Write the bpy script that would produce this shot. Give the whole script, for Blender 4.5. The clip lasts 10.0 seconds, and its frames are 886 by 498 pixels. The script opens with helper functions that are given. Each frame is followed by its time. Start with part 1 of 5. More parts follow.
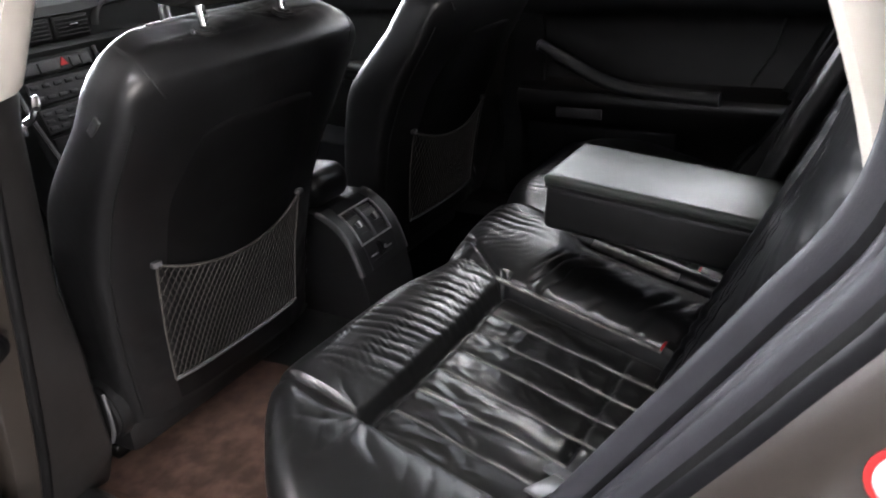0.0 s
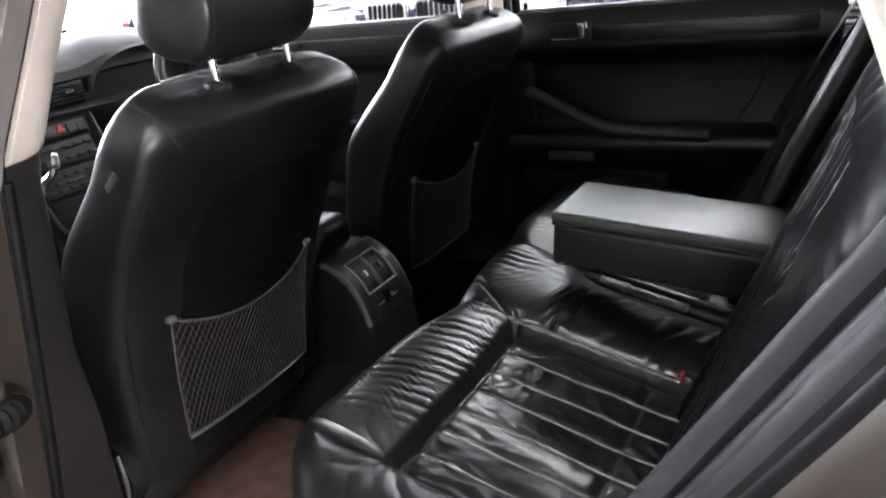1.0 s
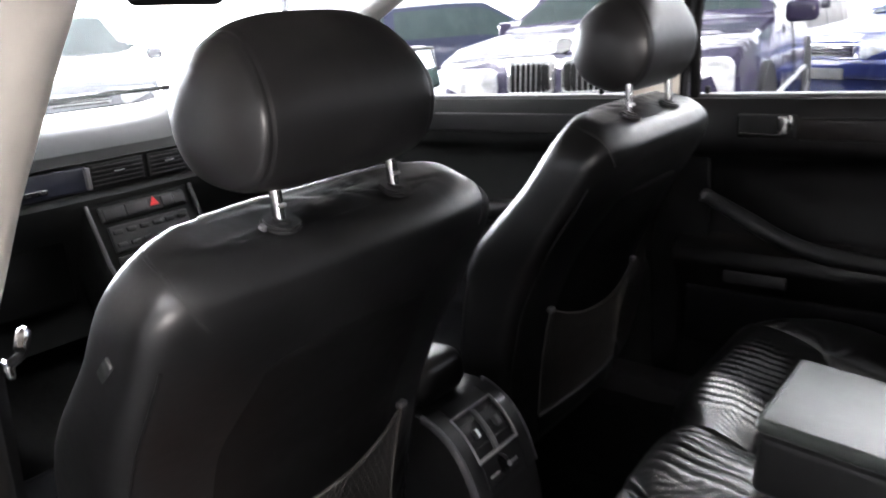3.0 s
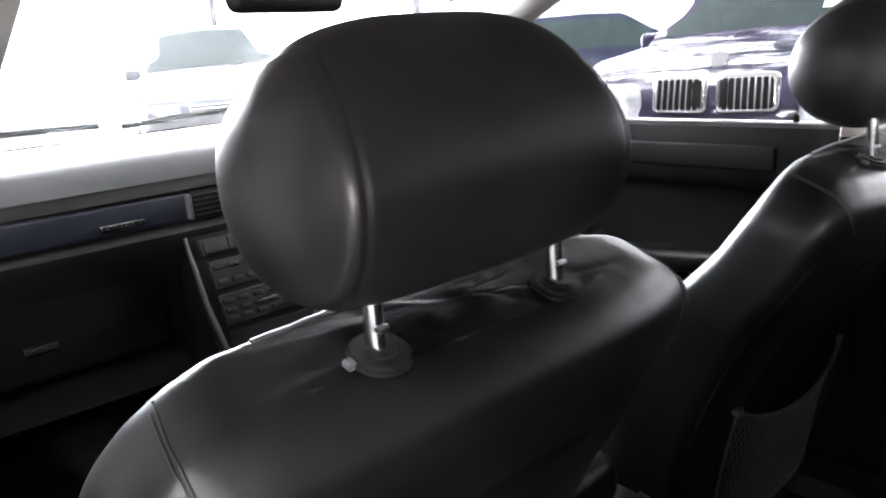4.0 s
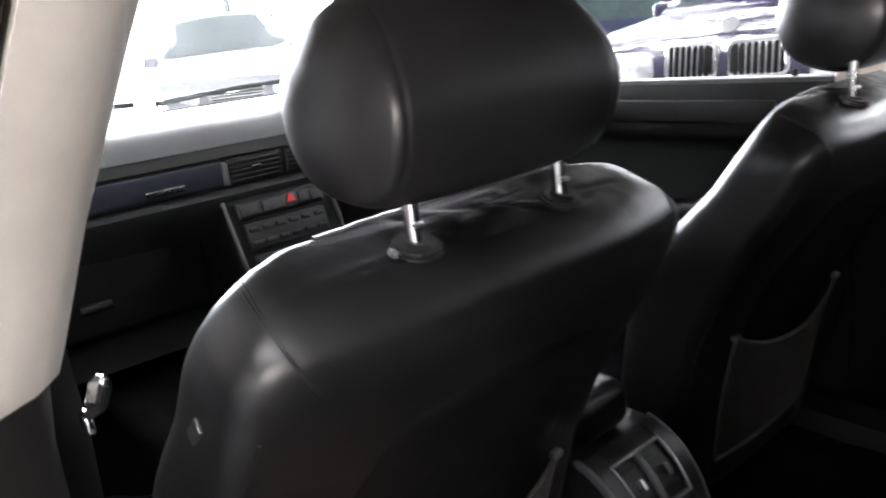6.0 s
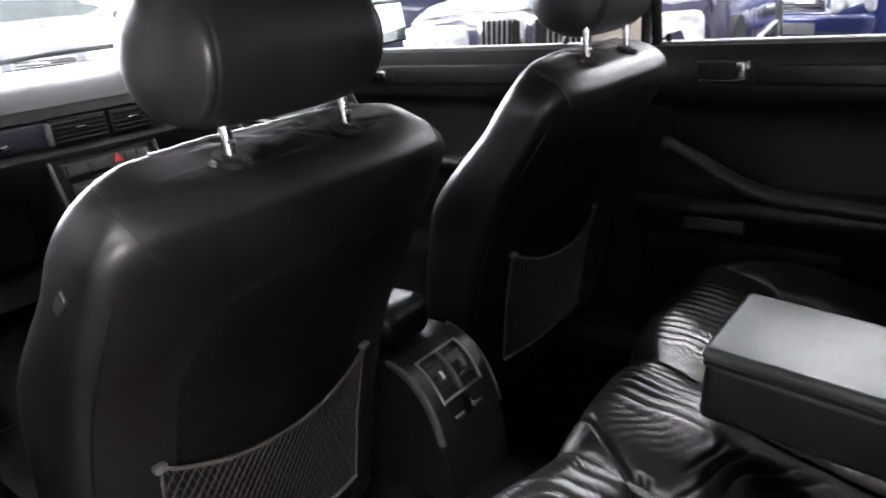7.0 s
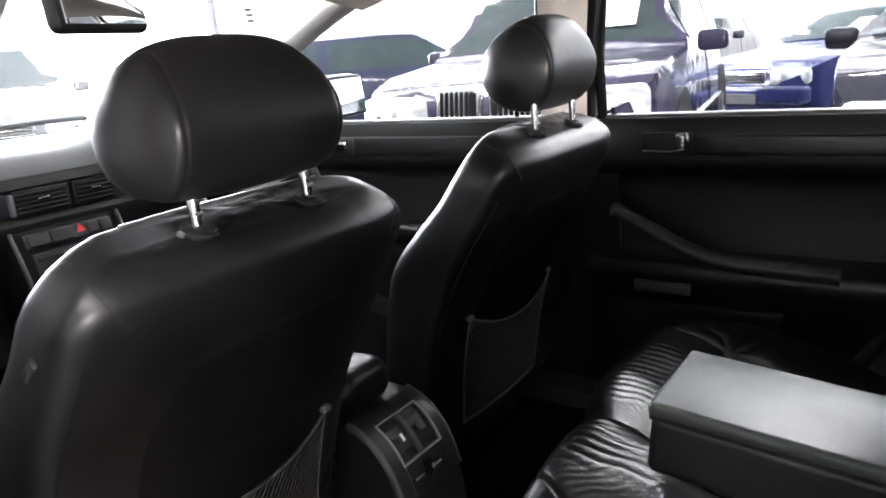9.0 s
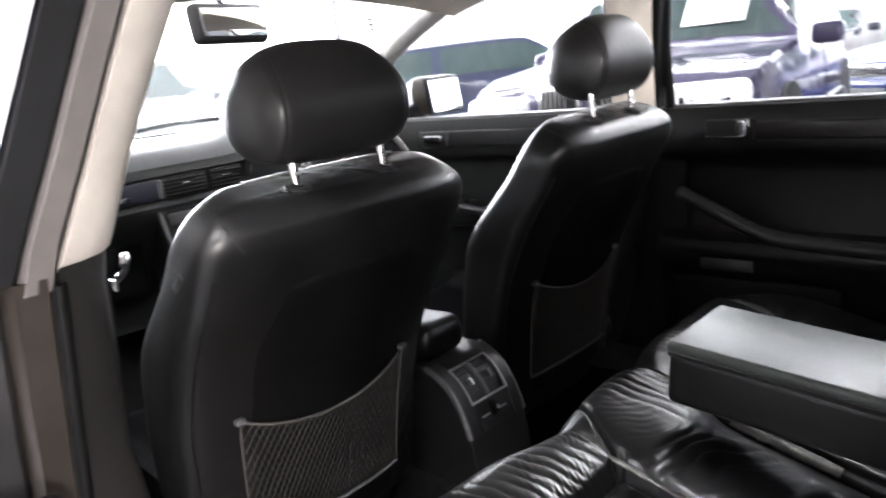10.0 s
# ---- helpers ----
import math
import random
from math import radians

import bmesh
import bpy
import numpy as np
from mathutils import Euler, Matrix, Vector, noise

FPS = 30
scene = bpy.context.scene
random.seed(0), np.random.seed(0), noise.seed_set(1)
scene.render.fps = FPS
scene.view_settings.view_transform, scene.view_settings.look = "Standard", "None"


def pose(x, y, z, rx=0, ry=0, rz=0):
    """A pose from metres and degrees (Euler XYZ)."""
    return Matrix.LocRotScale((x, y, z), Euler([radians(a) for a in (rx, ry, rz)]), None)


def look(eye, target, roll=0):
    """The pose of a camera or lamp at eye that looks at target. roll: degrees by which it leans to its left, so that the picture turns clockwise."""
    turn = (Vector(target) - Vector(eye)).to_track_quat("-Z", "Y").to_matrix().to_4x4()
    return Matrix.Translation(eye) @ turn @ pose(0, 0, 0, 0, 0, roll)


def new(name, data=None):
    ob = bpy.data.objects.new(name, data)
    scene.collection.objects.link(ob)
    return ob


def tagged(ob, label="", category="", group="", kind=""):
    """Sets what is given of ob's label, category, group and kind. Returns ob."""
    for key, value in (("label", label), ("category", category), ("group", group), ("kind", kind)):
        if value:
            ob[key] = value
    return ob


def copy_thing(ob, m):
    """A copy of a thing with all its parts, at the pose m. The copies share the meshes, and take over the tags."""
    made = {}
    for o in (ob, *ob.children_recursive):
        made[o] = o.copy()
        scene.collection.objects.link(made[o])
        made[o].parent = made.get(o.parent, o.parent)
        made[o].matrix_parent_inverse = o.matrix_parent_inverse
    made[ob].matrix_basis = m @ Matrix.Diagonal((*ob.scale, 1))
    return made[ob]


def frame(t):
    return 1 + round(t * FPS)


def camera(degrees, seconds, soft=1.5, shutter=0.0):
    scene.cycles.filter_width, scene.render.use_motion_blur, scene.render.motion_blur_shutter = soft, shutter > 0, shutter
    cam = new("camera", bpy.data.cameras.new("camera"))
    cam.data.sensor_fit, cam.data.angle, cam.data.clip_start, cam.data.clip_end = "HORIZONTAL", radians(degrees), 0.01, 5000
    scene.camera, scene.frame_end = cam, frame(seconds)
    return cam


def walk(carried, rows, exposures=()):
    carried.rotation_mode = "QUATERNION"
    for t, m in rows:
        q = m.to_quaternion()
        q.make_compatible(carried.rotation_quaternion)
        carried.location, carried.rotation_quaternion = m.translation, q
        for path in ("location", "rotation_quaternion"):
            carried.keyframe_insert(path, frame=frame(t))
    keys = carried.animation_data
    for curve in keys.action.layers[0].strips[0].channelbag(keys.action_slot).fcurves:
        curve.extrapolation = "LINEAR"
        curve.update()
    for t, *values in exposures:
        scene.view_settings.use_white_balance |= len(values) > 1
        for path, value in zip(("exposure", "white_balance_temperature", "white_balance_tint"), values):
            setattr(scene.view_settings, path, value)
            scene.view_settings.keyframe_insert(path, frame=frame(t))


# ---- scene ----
cam = camera(61.5, 10.0, soft=1.8, shutter=0.4)
PATH = [
    (0, (-1.141, -0.798, 1.168), (0.389, 0.175, 0.323), -4.4),
    (0.5, (-1.175, -0.781, 1.142), (0.339, 0.212, 0.292), -7.3),
    (1, (-1.176, -0.765, 1.156), (0.43, 0.189, 0.442), -6.6),
    (1.5, (-1.169, -0.758, 1.171), (0.454, 0.229, 0.543), -6.3),
    (2, (-1.126, -0.731, 1.176), (0.483, 0.273, 0.542), -6.0),
    (3.5, (-0.714, -0.429, 1.202), (0.627, 0.957, 0.671), -4.5),
    (4, (-0.658, -0.332, 1.201), (0.588, 1.143, 0.681), -4.5),
    (4.5, (-0.65, -0.261, 1.182), (0.545, 1.251, 0.647), -2.5),
    (5, (-0.68, -0.243, 1.187), (0.392, 1.357, 0.648), -3.4),
    (6.5, (-0.78, -0.52, 1.176), (0.538, 0.853, 0.56), -7.5),
    (7, (-0.849, -0.58, 1.172), (0.618, 0.604, 0.505), -5.2),
    (7.5, (-0.881, -0.605, 1.164), (0.65, 0.489, 0.487), -4.4),
    (8, (-0.832, -0.563, 1.146), (0.713, 0.534, 0.506), -5.4),
    (8.5, (-0.804, -0.547, 1.17), (0.78, 0.563, 0.659), -5.1),
    (9, (-0.881, -0.613, 1.185), (0.696, 0.508, 0.676), -4.9),
    (9.5, (-0.982, -0.704, 1.176), (0.573, 0.43, 0.634), -7.2),
    (10, (-0.999, -0.813, 1.165), (0.386, 0.551, 0.697), -6.5),
]
EXPOSURE = [(0.0, 0.72, 6280, 14), (2.0, 0.8, 6280, 14), (5.0, 0.75, 6280, 14), (7.0, 0.65, 6280, 14), (8.0, 0.7, 6280, 14), (9.0, 0.8, 6280, 14), (10.0, 1.05, 6280, 14)]
walk(cam, [(t, look(eye, target, roll)) for t, eye, target, roll in PATH], EXPOSURE)

# ---- world, sun and large lights ----
world = bpy.data.worlds.new("world")
scene.world = world
world.use_nodes = True
wn = world.node_tree.nodes
sky = wn.new("ShaderNodeTexSky")
sky.sky_type = "NISHITA"
sky.sun_disc = False
sky.sun_elevation, sky.sun_rotation = radians(50), radians(20)
wn["Background"].inputs["Strength"].default_value = 0.10
world.node_tree.links.new(sky.outputs["Color"], wn["Background"].inputs["Color"])

sun_data = bpy.data.lights.new("sun", "SUN")
sun_data.energy, sun_data.angle, sun_data.color = 2.0, radians(10), (1.0, 0.96, 0.9)
sun = new("sun", sun_data)
sun.matrix_world = look((4, 12, 14), (0, 0, 0))


def area(name, eye, target, sx, sy, watts, colour=(1, 1, 1)):
    d = bpy.data.lights.new(name, "AREA")
    d.shape, d.size, d.size_y, d.energy, d.color = "RECTANGLE", sx, sy, watts, colour
    ob = new(name, d)
    ob.matrix_world = look(eye, target)
    return ob


# daylight through the glazed front of the hall
area("daylight_front", (5.6, 13.6, 2.4), (5.6, 0, 2.0), 11.2, 4.4, 7500, (0.97, 0.98, 1.0))

# unseen warm source behind, added for highlights on headrests and seat shoulders
area("unseen_rear_glow", (-7.6, -12.7, 1.75), (-0.5, 0, 1.1), 2.6, 3.2, 1150, (1.0, 0.93, 0.86))


# ---- materials ----
def mat(name, base, rough=0.5, metal=0.0, var=0.15, scale=6.0, bump=0.0, bump_scale=400.0, kind="noise",
        coat=0.0, rough_var=0.08, spec=0.5, stain=None, relief=0.001):
    m = bpy.data.materials.new(name)
    m.use_nodes = True
    nt = m.node_tree
    n, l = nt.nodes, nt.links
    p = n["Principled BSDF"]
    p.inputs["Roughness"].default_value = rough
    p.inputs["Metallic"].default_value = metal
    p.inputs["Specular IOR Level"].default_value = spec
    p.inputs["Coat Weight"].default_value = coat
    p.inputs["Coat Roughness"].default_value = 0.06
    tc = n.new("ShaderNodeTexCoord")
    big = n.new("ShaderNodeTexNoise")
    big.inputs["Scale"].default_value = scale
    big.inputs["Detail"].default_value = 5
    l.new(tc.outputs["Object"], big.inputs["Vector"])
    ramp = n.new("ShaderNodeValToRGB")
    lo = stain if stain else tuple(c * (1 - var) for c in base)
    ramp.color_ramp.elements[0].color = (*lo, 1)
    ramp.color_ramp.elements[1].color = (*[min(1, c * (1 + var)) for c in base], 1)
    ramp.color_ramp.elements[0].position, ramp.color_ramp.elements[1].position = 0.35, 0.65
    l.new(big.outputs["Fac"], ramp.inputs["Fac"])
    l.new(ramp.outputs["Color"], p.inputs["Base Color"])
    if rough_var:
        rn = n.new("ShaderNodeTexNoise")
        rn.inputs["Scale"].default_value = scale * 5
        rn.inputs["Detail"].default_value = 4
        l.new(tc.outputs["Object"], rn.inputs["Vector"])
        mr = n.new("ShaderNodeMapRange")
        mr.inputs["To Min"].default_value = max(0.02, rough - rough_var)
        mr.inputs["To Max"].default_value = min(1, rough + rough_var)
        l.new(rn.outputs["Fac"], mr.inputs["Value"])
        l.new(mr.outputs["Result"], p.inputs["Roughness"])
    if bump:
        t = n.new("ShaderNodeTexNoise")
        t.inputs["Scale"].default_value = bump_scale * (0.5 if kind == "leather" else 1.0)
        t.inputs["Detail"].default_value = 2 if kind == "leather" else 3
        src = t.outputs["Fac"]
        l.new(tc.outputs["Object"], t.inputs["Vector"])
        b = n.new("ShaderNodeBump")
        b.inputs["Strength"].default_value = bump
        b.inputs["Distance"].default_value = relief
        l.new(src, b.inputs["Height"])
        l.new(b.outputs["Normal"], p.inputs["Normal"])
    return m


def glow(name, colour, strength):
    m = bpy.data.materials.new(name)
    m.use_nodes = True
    p = m.node_tree.nodes["Principled BSDF"]
    p.inputs["Base Color"].default_value = (*colour, 1)
    p.inputs["Emission Color"].default_value = (*colour, 1)
    p.inputs["Emission Strength"].default_value = strength
    return m


def pane_material(name, tint, gloss_rough=0.01):
    m = bpy.data.materials.new(name)
    m.use_nodes = True
    n, l = m.node_tree.nodes, m.node_tree.links
    n.remove(n["Principled BSDF"])
    tr, gl, mix, lw, pw, ma = (n.new("ShaderNodeBsdfTransparent"), n.new("ShaderNodeBsdfGlossy"), n.new("ShaderNodeMixShader"),
                               n.new("ShaderNodeLayerWeight"), n.new("ShaderNodeMath"), n.new("ShaderNodeMath"))
    tr.inputs["Color"].default_value = (*tint, 1)
    gl.inputs["Roughness"].default_value = gloss_rough
    pw.operation, ma.operation = "POWER", "MULTIPLY_ADD"
    pw.inputs[1].default_value = 5.0
    ma.inputs[1].default_value, ma.inputs[2].default_value = 0.85, 0.05
    l.new(lw.outputs["Facing"], pw.inputs[0])
    l.new(pw.outputs["Value"], ma.inputs[0])
    l.new(ma.outputs["Value"], mix.inputs["Fac"])
    l.new(tr.outputs["BSDF"], mix.inputs[1])
    l.new(gl.outputs["BSDF"], mix.inputs[2])
    l.new(mix.outputs["Shader"], n["Material Output"].inputs["Surface"])
    return m


LEATHER = mat("black_leather", (0.0060, 0.0060, 0.0064), 0.365, var=0.25, scale=9, bump=0.30, bump_scale=150, kind="leather", rough_var=0.04)
# lighter copy of the leather, painting extra light onto the headrests
LEATHER_HEAD = mat("lightened_black_leather", (0.0132, 0.0127, 0.0132), 0.37, var=0.2, scale=11, bump=0.18, bump_scale=130, kind="leather", rough_var=0.05)
LEATHER_WORN = mat("worn_black_leather", (0.0050, 0.0052, 0.0053), 0.33, var=0.3, scale=14, bump=0.0, bump_scale=700, kind="leather", rough_var=0.03, spec=0.9)
LEATHER_GREY = mat("grey_leather", (0.020, 0.021, 0.0215), 0.40, var=0.2, scale=10, bump=0.0, bump_scale=800, kind="leather")
# grey base carries the window's reflection on black leather
LID = mat("sheen_lid_leather", (0.068, 0.078, 0.071), 0.33, var=0.25, scale=9, bump=0.35, bump_scale=70, kind="leather", spec=0.5, rough_var=0.04)
SEAT_PLASTIC = mat("seat_back_vinyl", (0.0036, 0.0036, 0.0038), 0.42, var=0.2, scale=10, bump=0.15, bump_scale=1200, spec=0.28)
PLASTIC = mat("black_plastic", (0.007, 0.007, 0.0075), 0.5, var=0.2, scale=12, bump=0.15, bump_scale=1500)
PLASTIC_GREY = mat("charcoal_plastic", (0.028, 0.027, 0.028), 0.5, var=0.15, scale=8, bump=0.15, bump_scale=1400)
PILLAR_LOW = mat("brown_grey_pillar_plastic", (0.019, 0.0175, 0.017), 0.5, var=0.15, scale=8, bump=0.15, bump_scale=1400)
# darker leather copy that paints shade on bench backs and front cushions
LEATHER_BACK = mat("darkened_black_leather", (0.0034, 0.0035, 0.0040), 0.34, var=0.25, scale=9, rough_var=0.05, spec=0.035)
LEATHER_HUMP = mat("creased_black_leather", (0.0045, 0.0046, 0.0051), 0.34, var=0.25, scale=14, rough_var=0.03, spec=0.65)
PILLAR_GREY = mat("pale_grey_pillar_cloth", (0.33, 0.33, 0.32), 0.75, var=0.06, scale=20, bump=0.2, bump_scale=1800, spec=0.3)
BLACKOUT = mat("flat_black", (0.004, 0.004, 0.005), 0.5, var=0.2, scale=10, spec=0.2)
SATIN = mat("satin_grey_plastic", (0.085, 0.085, 0.09), 0.36, var=0.12, scale=14, bump=0.08, bump_scale=900)
SEAL = mat("grey_rubber_seal", (0.0250, 0.0250, 0.0295), 0.52, var=0.2, scale=16, bump=0.2, bump_scale=700, spec=0.28)
RUBBER = mat("black_rubber", (0.0065, 0.0065, 0.0068), 0.55, var=0.3, scale=20, bump=0.2, bump_scale=500, spec=0.22)
BEIGE = mat("beige_trim_cloth", (0.80, 0.745, 0.67), 0.75, var=0.06, scale=20, bump=0.25, bump_scale=1800, spec=0.3)
HEADLINER = mat("beige_headliner", (0.60, 0.56, 0.49), 0.85, var=0.05, scale=20, bump=0.25, bump_scale=1500, spec=0.2)
PAINT = mat("taupe_metallic_paint", (0.045, 0.037, 0.031), 0.38, metal=0.3, var=0.08, scale=5, bump=0.05, bump_scale=2500, coat=0.4)
CARPET = mat("dark_carpet", (0.007, 0.007, 0.007), 0.95, var=0.35, scale=60, bump=0.9, bump_scale=900, spec=0.1)
CARPET_BROWN = mat("brown_floor_carpet", (0.095, 0.058, 0.046), 0.92, var=0.3, scale=25, bump=0.9, bump_scale=900, spec=0.1)
CHROME = mat("chrome", (0.58, 0.58, 0.58), 0.17, metal=1.0, var=0.05, rough_var=0.05)
CHROME_DULL = mat("brushed_metal", (0.50, 0.50, 0.50), 0.32, metal=1.0, var=0.1, scale=30)
# metal trim with the sky's reflection painted in as a pale base
ANODISED = mat("sky_paled_trim", (0.55, 0.55, 0.58), 0.35, metal=0.3, var=0.05, scale=20)
CORD = mat("grey_net_cord", (0.055, 0.051, 0.047), 0.7, var=0.2, scale=50, spec=0.3)
BROWN_DECOR = mat("dark_brown_decor", (0.016, 0.0125, 0.012), 0.4, var=0.3, scale=9, coat=0.3, rough_var=0.03)
DECOR = mat("dark_blue_grey_decor", (0.016, 0.018, 0.028), 0.36, var=0.25, scale=7, coat=0.4, rough_var=0.03)
# paler vinyl with the windscreen's daylight painted in
DASH_TOP = mat("daylit_dashboard_top", (0.045, 0.047, 0.047), 0.42, var=0.12, scale=9, bump=0.08, bump_scale=900, kind="leather")
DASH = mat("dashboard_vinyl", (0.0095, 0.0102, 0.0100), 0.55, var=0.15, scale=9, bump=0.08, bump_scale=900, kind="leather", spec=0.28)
# centre stack and glovebox, much darker than the pad above
DASH_LOW = mat("dark_lower_dashboard", (0.0030, 0.0032, 0.0032), 0.55, var=0.2, scale=9, bump=0.1, bump_scale=900, spec=0.12)
VENT = mat("grey_vent_plastic", (0.30, 0.30, 0.305), 0.35, var=0.12, scale=14)
COVER = mat("grey_brown_pillar_cover", (0.150, 0.137, 0.130), 0.5, var=0.1, scale=14, bump=0.1, bump_scale=900)
CONSOLE = mat("dark_grey_console", (0.013, 0.013, 0.014), 0.38, var=0.15, scale=14, bump=0.05, bump_scale=900)
RED = mat("red_plastic", (0.55, 0.02, 0.02), 0.4, var=0.1)
ORANGE = mat("orange_plastic", (0.75, 0.18, 0.03), 0.45, var=0.1)
WHITE = mat("white_print", (0.75, 0.75, 0.74), 0.5, var=0.04)
# greyer than the plain white print
LABEL = mat("dull_white_label", (0.42, 0.42, 0.43), 0.5, var=0.1, scale=40)
WEBBING = mat("black_belt_webbing", (0.015, 0.015, 0.017), 0.6, var=0.2, scale=50, bump=0.5, bump_scale=1600)
STITCH = mat("dark_stitching", (0.012, 0.012, 0.012), 0.6, var=0.2, scale=40)
WORN_EDGE = mat("worn_piping_and_glint", (0.13, 0.125, 0.116), 0.4, var=0.5, scale=45, bump=0.5, bump_scale=500)
MIRROR = mat("mirror_glass", (0.85, 0.86, 0.88), 0.02, metal=1.0, var=0.0, rough_var=0)
GLASS = pane_material("clear_window_glass", (0.93, 0.95, 0.95))


# ---- mesh helpers ----
def finish(bm, name, angle=38):
    bmesh.ops.recalc_face_normals(bm, faces=bm.faces)
    lim = radians(angle)
    for f in bm.faces:
        f.smooth = True
    for e in bm.edges:
        if len(e.link_faces) == 2 and e.calc_face_angle(0) > lim:
            e.smooth = False
    me = bpy.data.meshes.new(name)
    bm.to_mesh(me)
    bm.free()
    return me


def part(name, bm, material, parent=None, label="", angle=38):
    me = bm if isinstance(bm, bpy.types.Mesh) else finish(bm, name, angle)
    if not me.materials:
        me.materials.append(material)
    ob = new(name, me)
    ob.parent = parent
    if label:
        tagged(ob, label)
    return ob


def thing(name, label, category, m=None, group="", kind=""):
    ob = new(name)
    ob.empty_display_size = 0.05
    if m is not None:
        ob.matrix_world = m
    return tagged(ob, label, category, group, kind)


def lerp(table, v):
    return float(np.interp(v, [a for a, b in table], [b for a, b in table]))


def rbox(sx, sy, sz, r=0.005, seg=2, m=None, taper=1.0):
    """A box of that size about its centre with rounded edges; taper scales the top."""
    bm = bmesh.new()
    bmesh.ops.create_cube(bm, size=1)
    for v in bm.verts:
        k = taper if v.co.z > 0 else 1.0
        v.co = Vector((v.co.x * sx * k, v.co.y * sy * k, v.co.z * sz))
    r = min(r, 0.49 * min(sx, sy, sz))
    if r > 0:
        bmesh.ops.bevel(bm, geom=bm.edges[:], offset=r, segments=seg, profile=0.5, affect="EDGES")
    if m is not None:
        bmesh.ops.transform(bm, matrix=m, verts=bm.verts)
    return bm


def cyl(r, h, seg=20, m=None, bev=0.0, r2=None):
    bm = bmesh.new()
    bmesh.ops.create_cone(bm, cap_ends=True, segments=seg, radius1=r, radius2=r if r2 is None else r2, depth=h)
    if bev:
        bmesh.ops.bevel(bm, geom=[e for e in bm.edges if abs(e.verts[0].co.z - e.verts[1].co.z) < 1e-6], offset=bev, segments=2, affect="EDGES")
    if m is not None:
        bmesh.ops.transform(bm, matrix=m, verts=bm.verts)
    return bm


def loft(rings, closed=True, caps=True):
    bm = bmesh.new()
    vs = [[bm.verts.new(p) for p in r] for r in rings]
    n = len(rings[0])
    for a, b in zip(vs, vs[1:]):
        for i in range(n if closed else n - 1):
            j = (i + 1) % n
            bm.faces.new((a[i], a[j], b[j], b[i]))
    if caps and closed:
        bm.faces.new(vs[0][::-1])
        bm.faces.new(vs[-1])
    return bm


def tube(pts, r, n=8, closed=False, flat=1.0, caps=True):
    """A round bar along pts; r is a number or one for each point; flat squeezes it along the second axis."""
    pts = [Vector(p) for p in pts]
    k = len(pts)
    rs = r if isinstance(r, (list, tuple)) else [r] * k
    rings, up = [], None
    for i, p in enumerate(pts):
        a = pts[(i - 1) % k] if (closed or i) else p
        b = pts[(i + 1) % k] if (closed or i < k - 1) else p
        d = (b - a).normalized()
        if up is None:
            up = Vector((0, 0, 1)) if abs(d.z) < 0.9 else Vector((0, 1, 0))
        side = d.cross(up).normalized()
        up = side.cross(d).normalized()
        rings.append([p + rs[i] * (math.cos(t) * side + flat * math.sin(t) * up) for t in (2 * math.pi * q / n for q in range(n))])
    if closed:
        rings.append(rings[0])
    return loft(rings, True, caps and not closed)


def spline(pts, n=8):
    """Points along a smooth curve through pts."""
    P = [Vector(p) for p in pts]
    out = []
    for i in range(len(P) - 1):
        a, b, c, d = P[max(i - 1, 0)], P[i], P[i + 1], P[min(i + 2, len(P) - 1)]
        for q in range(n):
            t = q / n
            out.append(0.5 * ((2 * b) + (c - a) * t + (2 * a - 5 * b + 4 * c - d) * t * t + (3 * b - a - 3 * c + d) * t ** 3))
    return out + [P[-1]]


def sheet(fn, nu, nv, back=None):
    """An open surface fn(u, v); with back (a function of the point) it gets a second side and a rim."""
    bm = bmesh.new()
    g = [[bm.verts.new(fn(i / nu, j / nv)) for j in range(nv + 1)] for i in range(nu + 1)]
    for i in range(nu):
        for j in range(nv):
            bm.faces.new((g[i][j], g[i + 1][j], g[i + 1][j + 1], g[i][j + 1]))
    if back:
        rim = [g[i][0] for i in range(nu + 1)] + [g[nu][j] for j in range(1, nv + 1)] + [g[i][nv] for i in range(nu - 1, -1, -1)] + [g[0][j] for j in range(nv - 1, 0, -1)]
        low = [bm.verts.new(back(v.co.copy())) for v in rim]
        k = len(rim)
        for i in range(k):
            bm.faces.new((rim[i], low[i], low[(i + 1) % k], rim[(i + 1) % k]))
        bm.faces.new(low)
    return bm


def extrude(profile, axis, a, b, r=0.0, seg=2):
    """A closed profile of (p, q) drawn out along an axis: x takes (y, z), y takes (x, z), z takes (x, y)."""
    def at(p, q, t):
        return {"x": (t, p, q), "y": (p, t, q), "z": (p, q, t)}[axis]
    bm = loft([[at(p, q, a) for p, q in profile], [at(p, q, b) for p, q in profile]])
    if r:
        bmesh.ops.recalc_face_normals(bm, faces=bm.faces)
        bmesh.ops.bevel(bm, geom=bm.edges[:], offset=r, segments=seg, affect="EDGES", clamp_overlap=True)
    return bm


def join(*bms):
    out = bmesh.new()
    for b in bms:
        me = bpy.data.meshes.new("tmp")
        b.to_mesh(me)
        b.free()
        out.from_mesh(me)
        bpy.data.meshes.remove(me)
    return out


def nz(x, y, z=0.0):
    return noise.noise(Vector((x, y, z)))


def smooth(a, b, v):
    t = min(1, max(0, (v - a) / (b - a)))
    return t * t * (3 - 2 * t)


def disc_at(p, d, r, h, seg=20, bev=0.0, r2=None):
    q = Vector(d).to_track_quat("Z", "Y").to_matrix().to_4x4()
    return cyl(r, h, seg, Matrix.Translation(p) @ q, bev, r2)

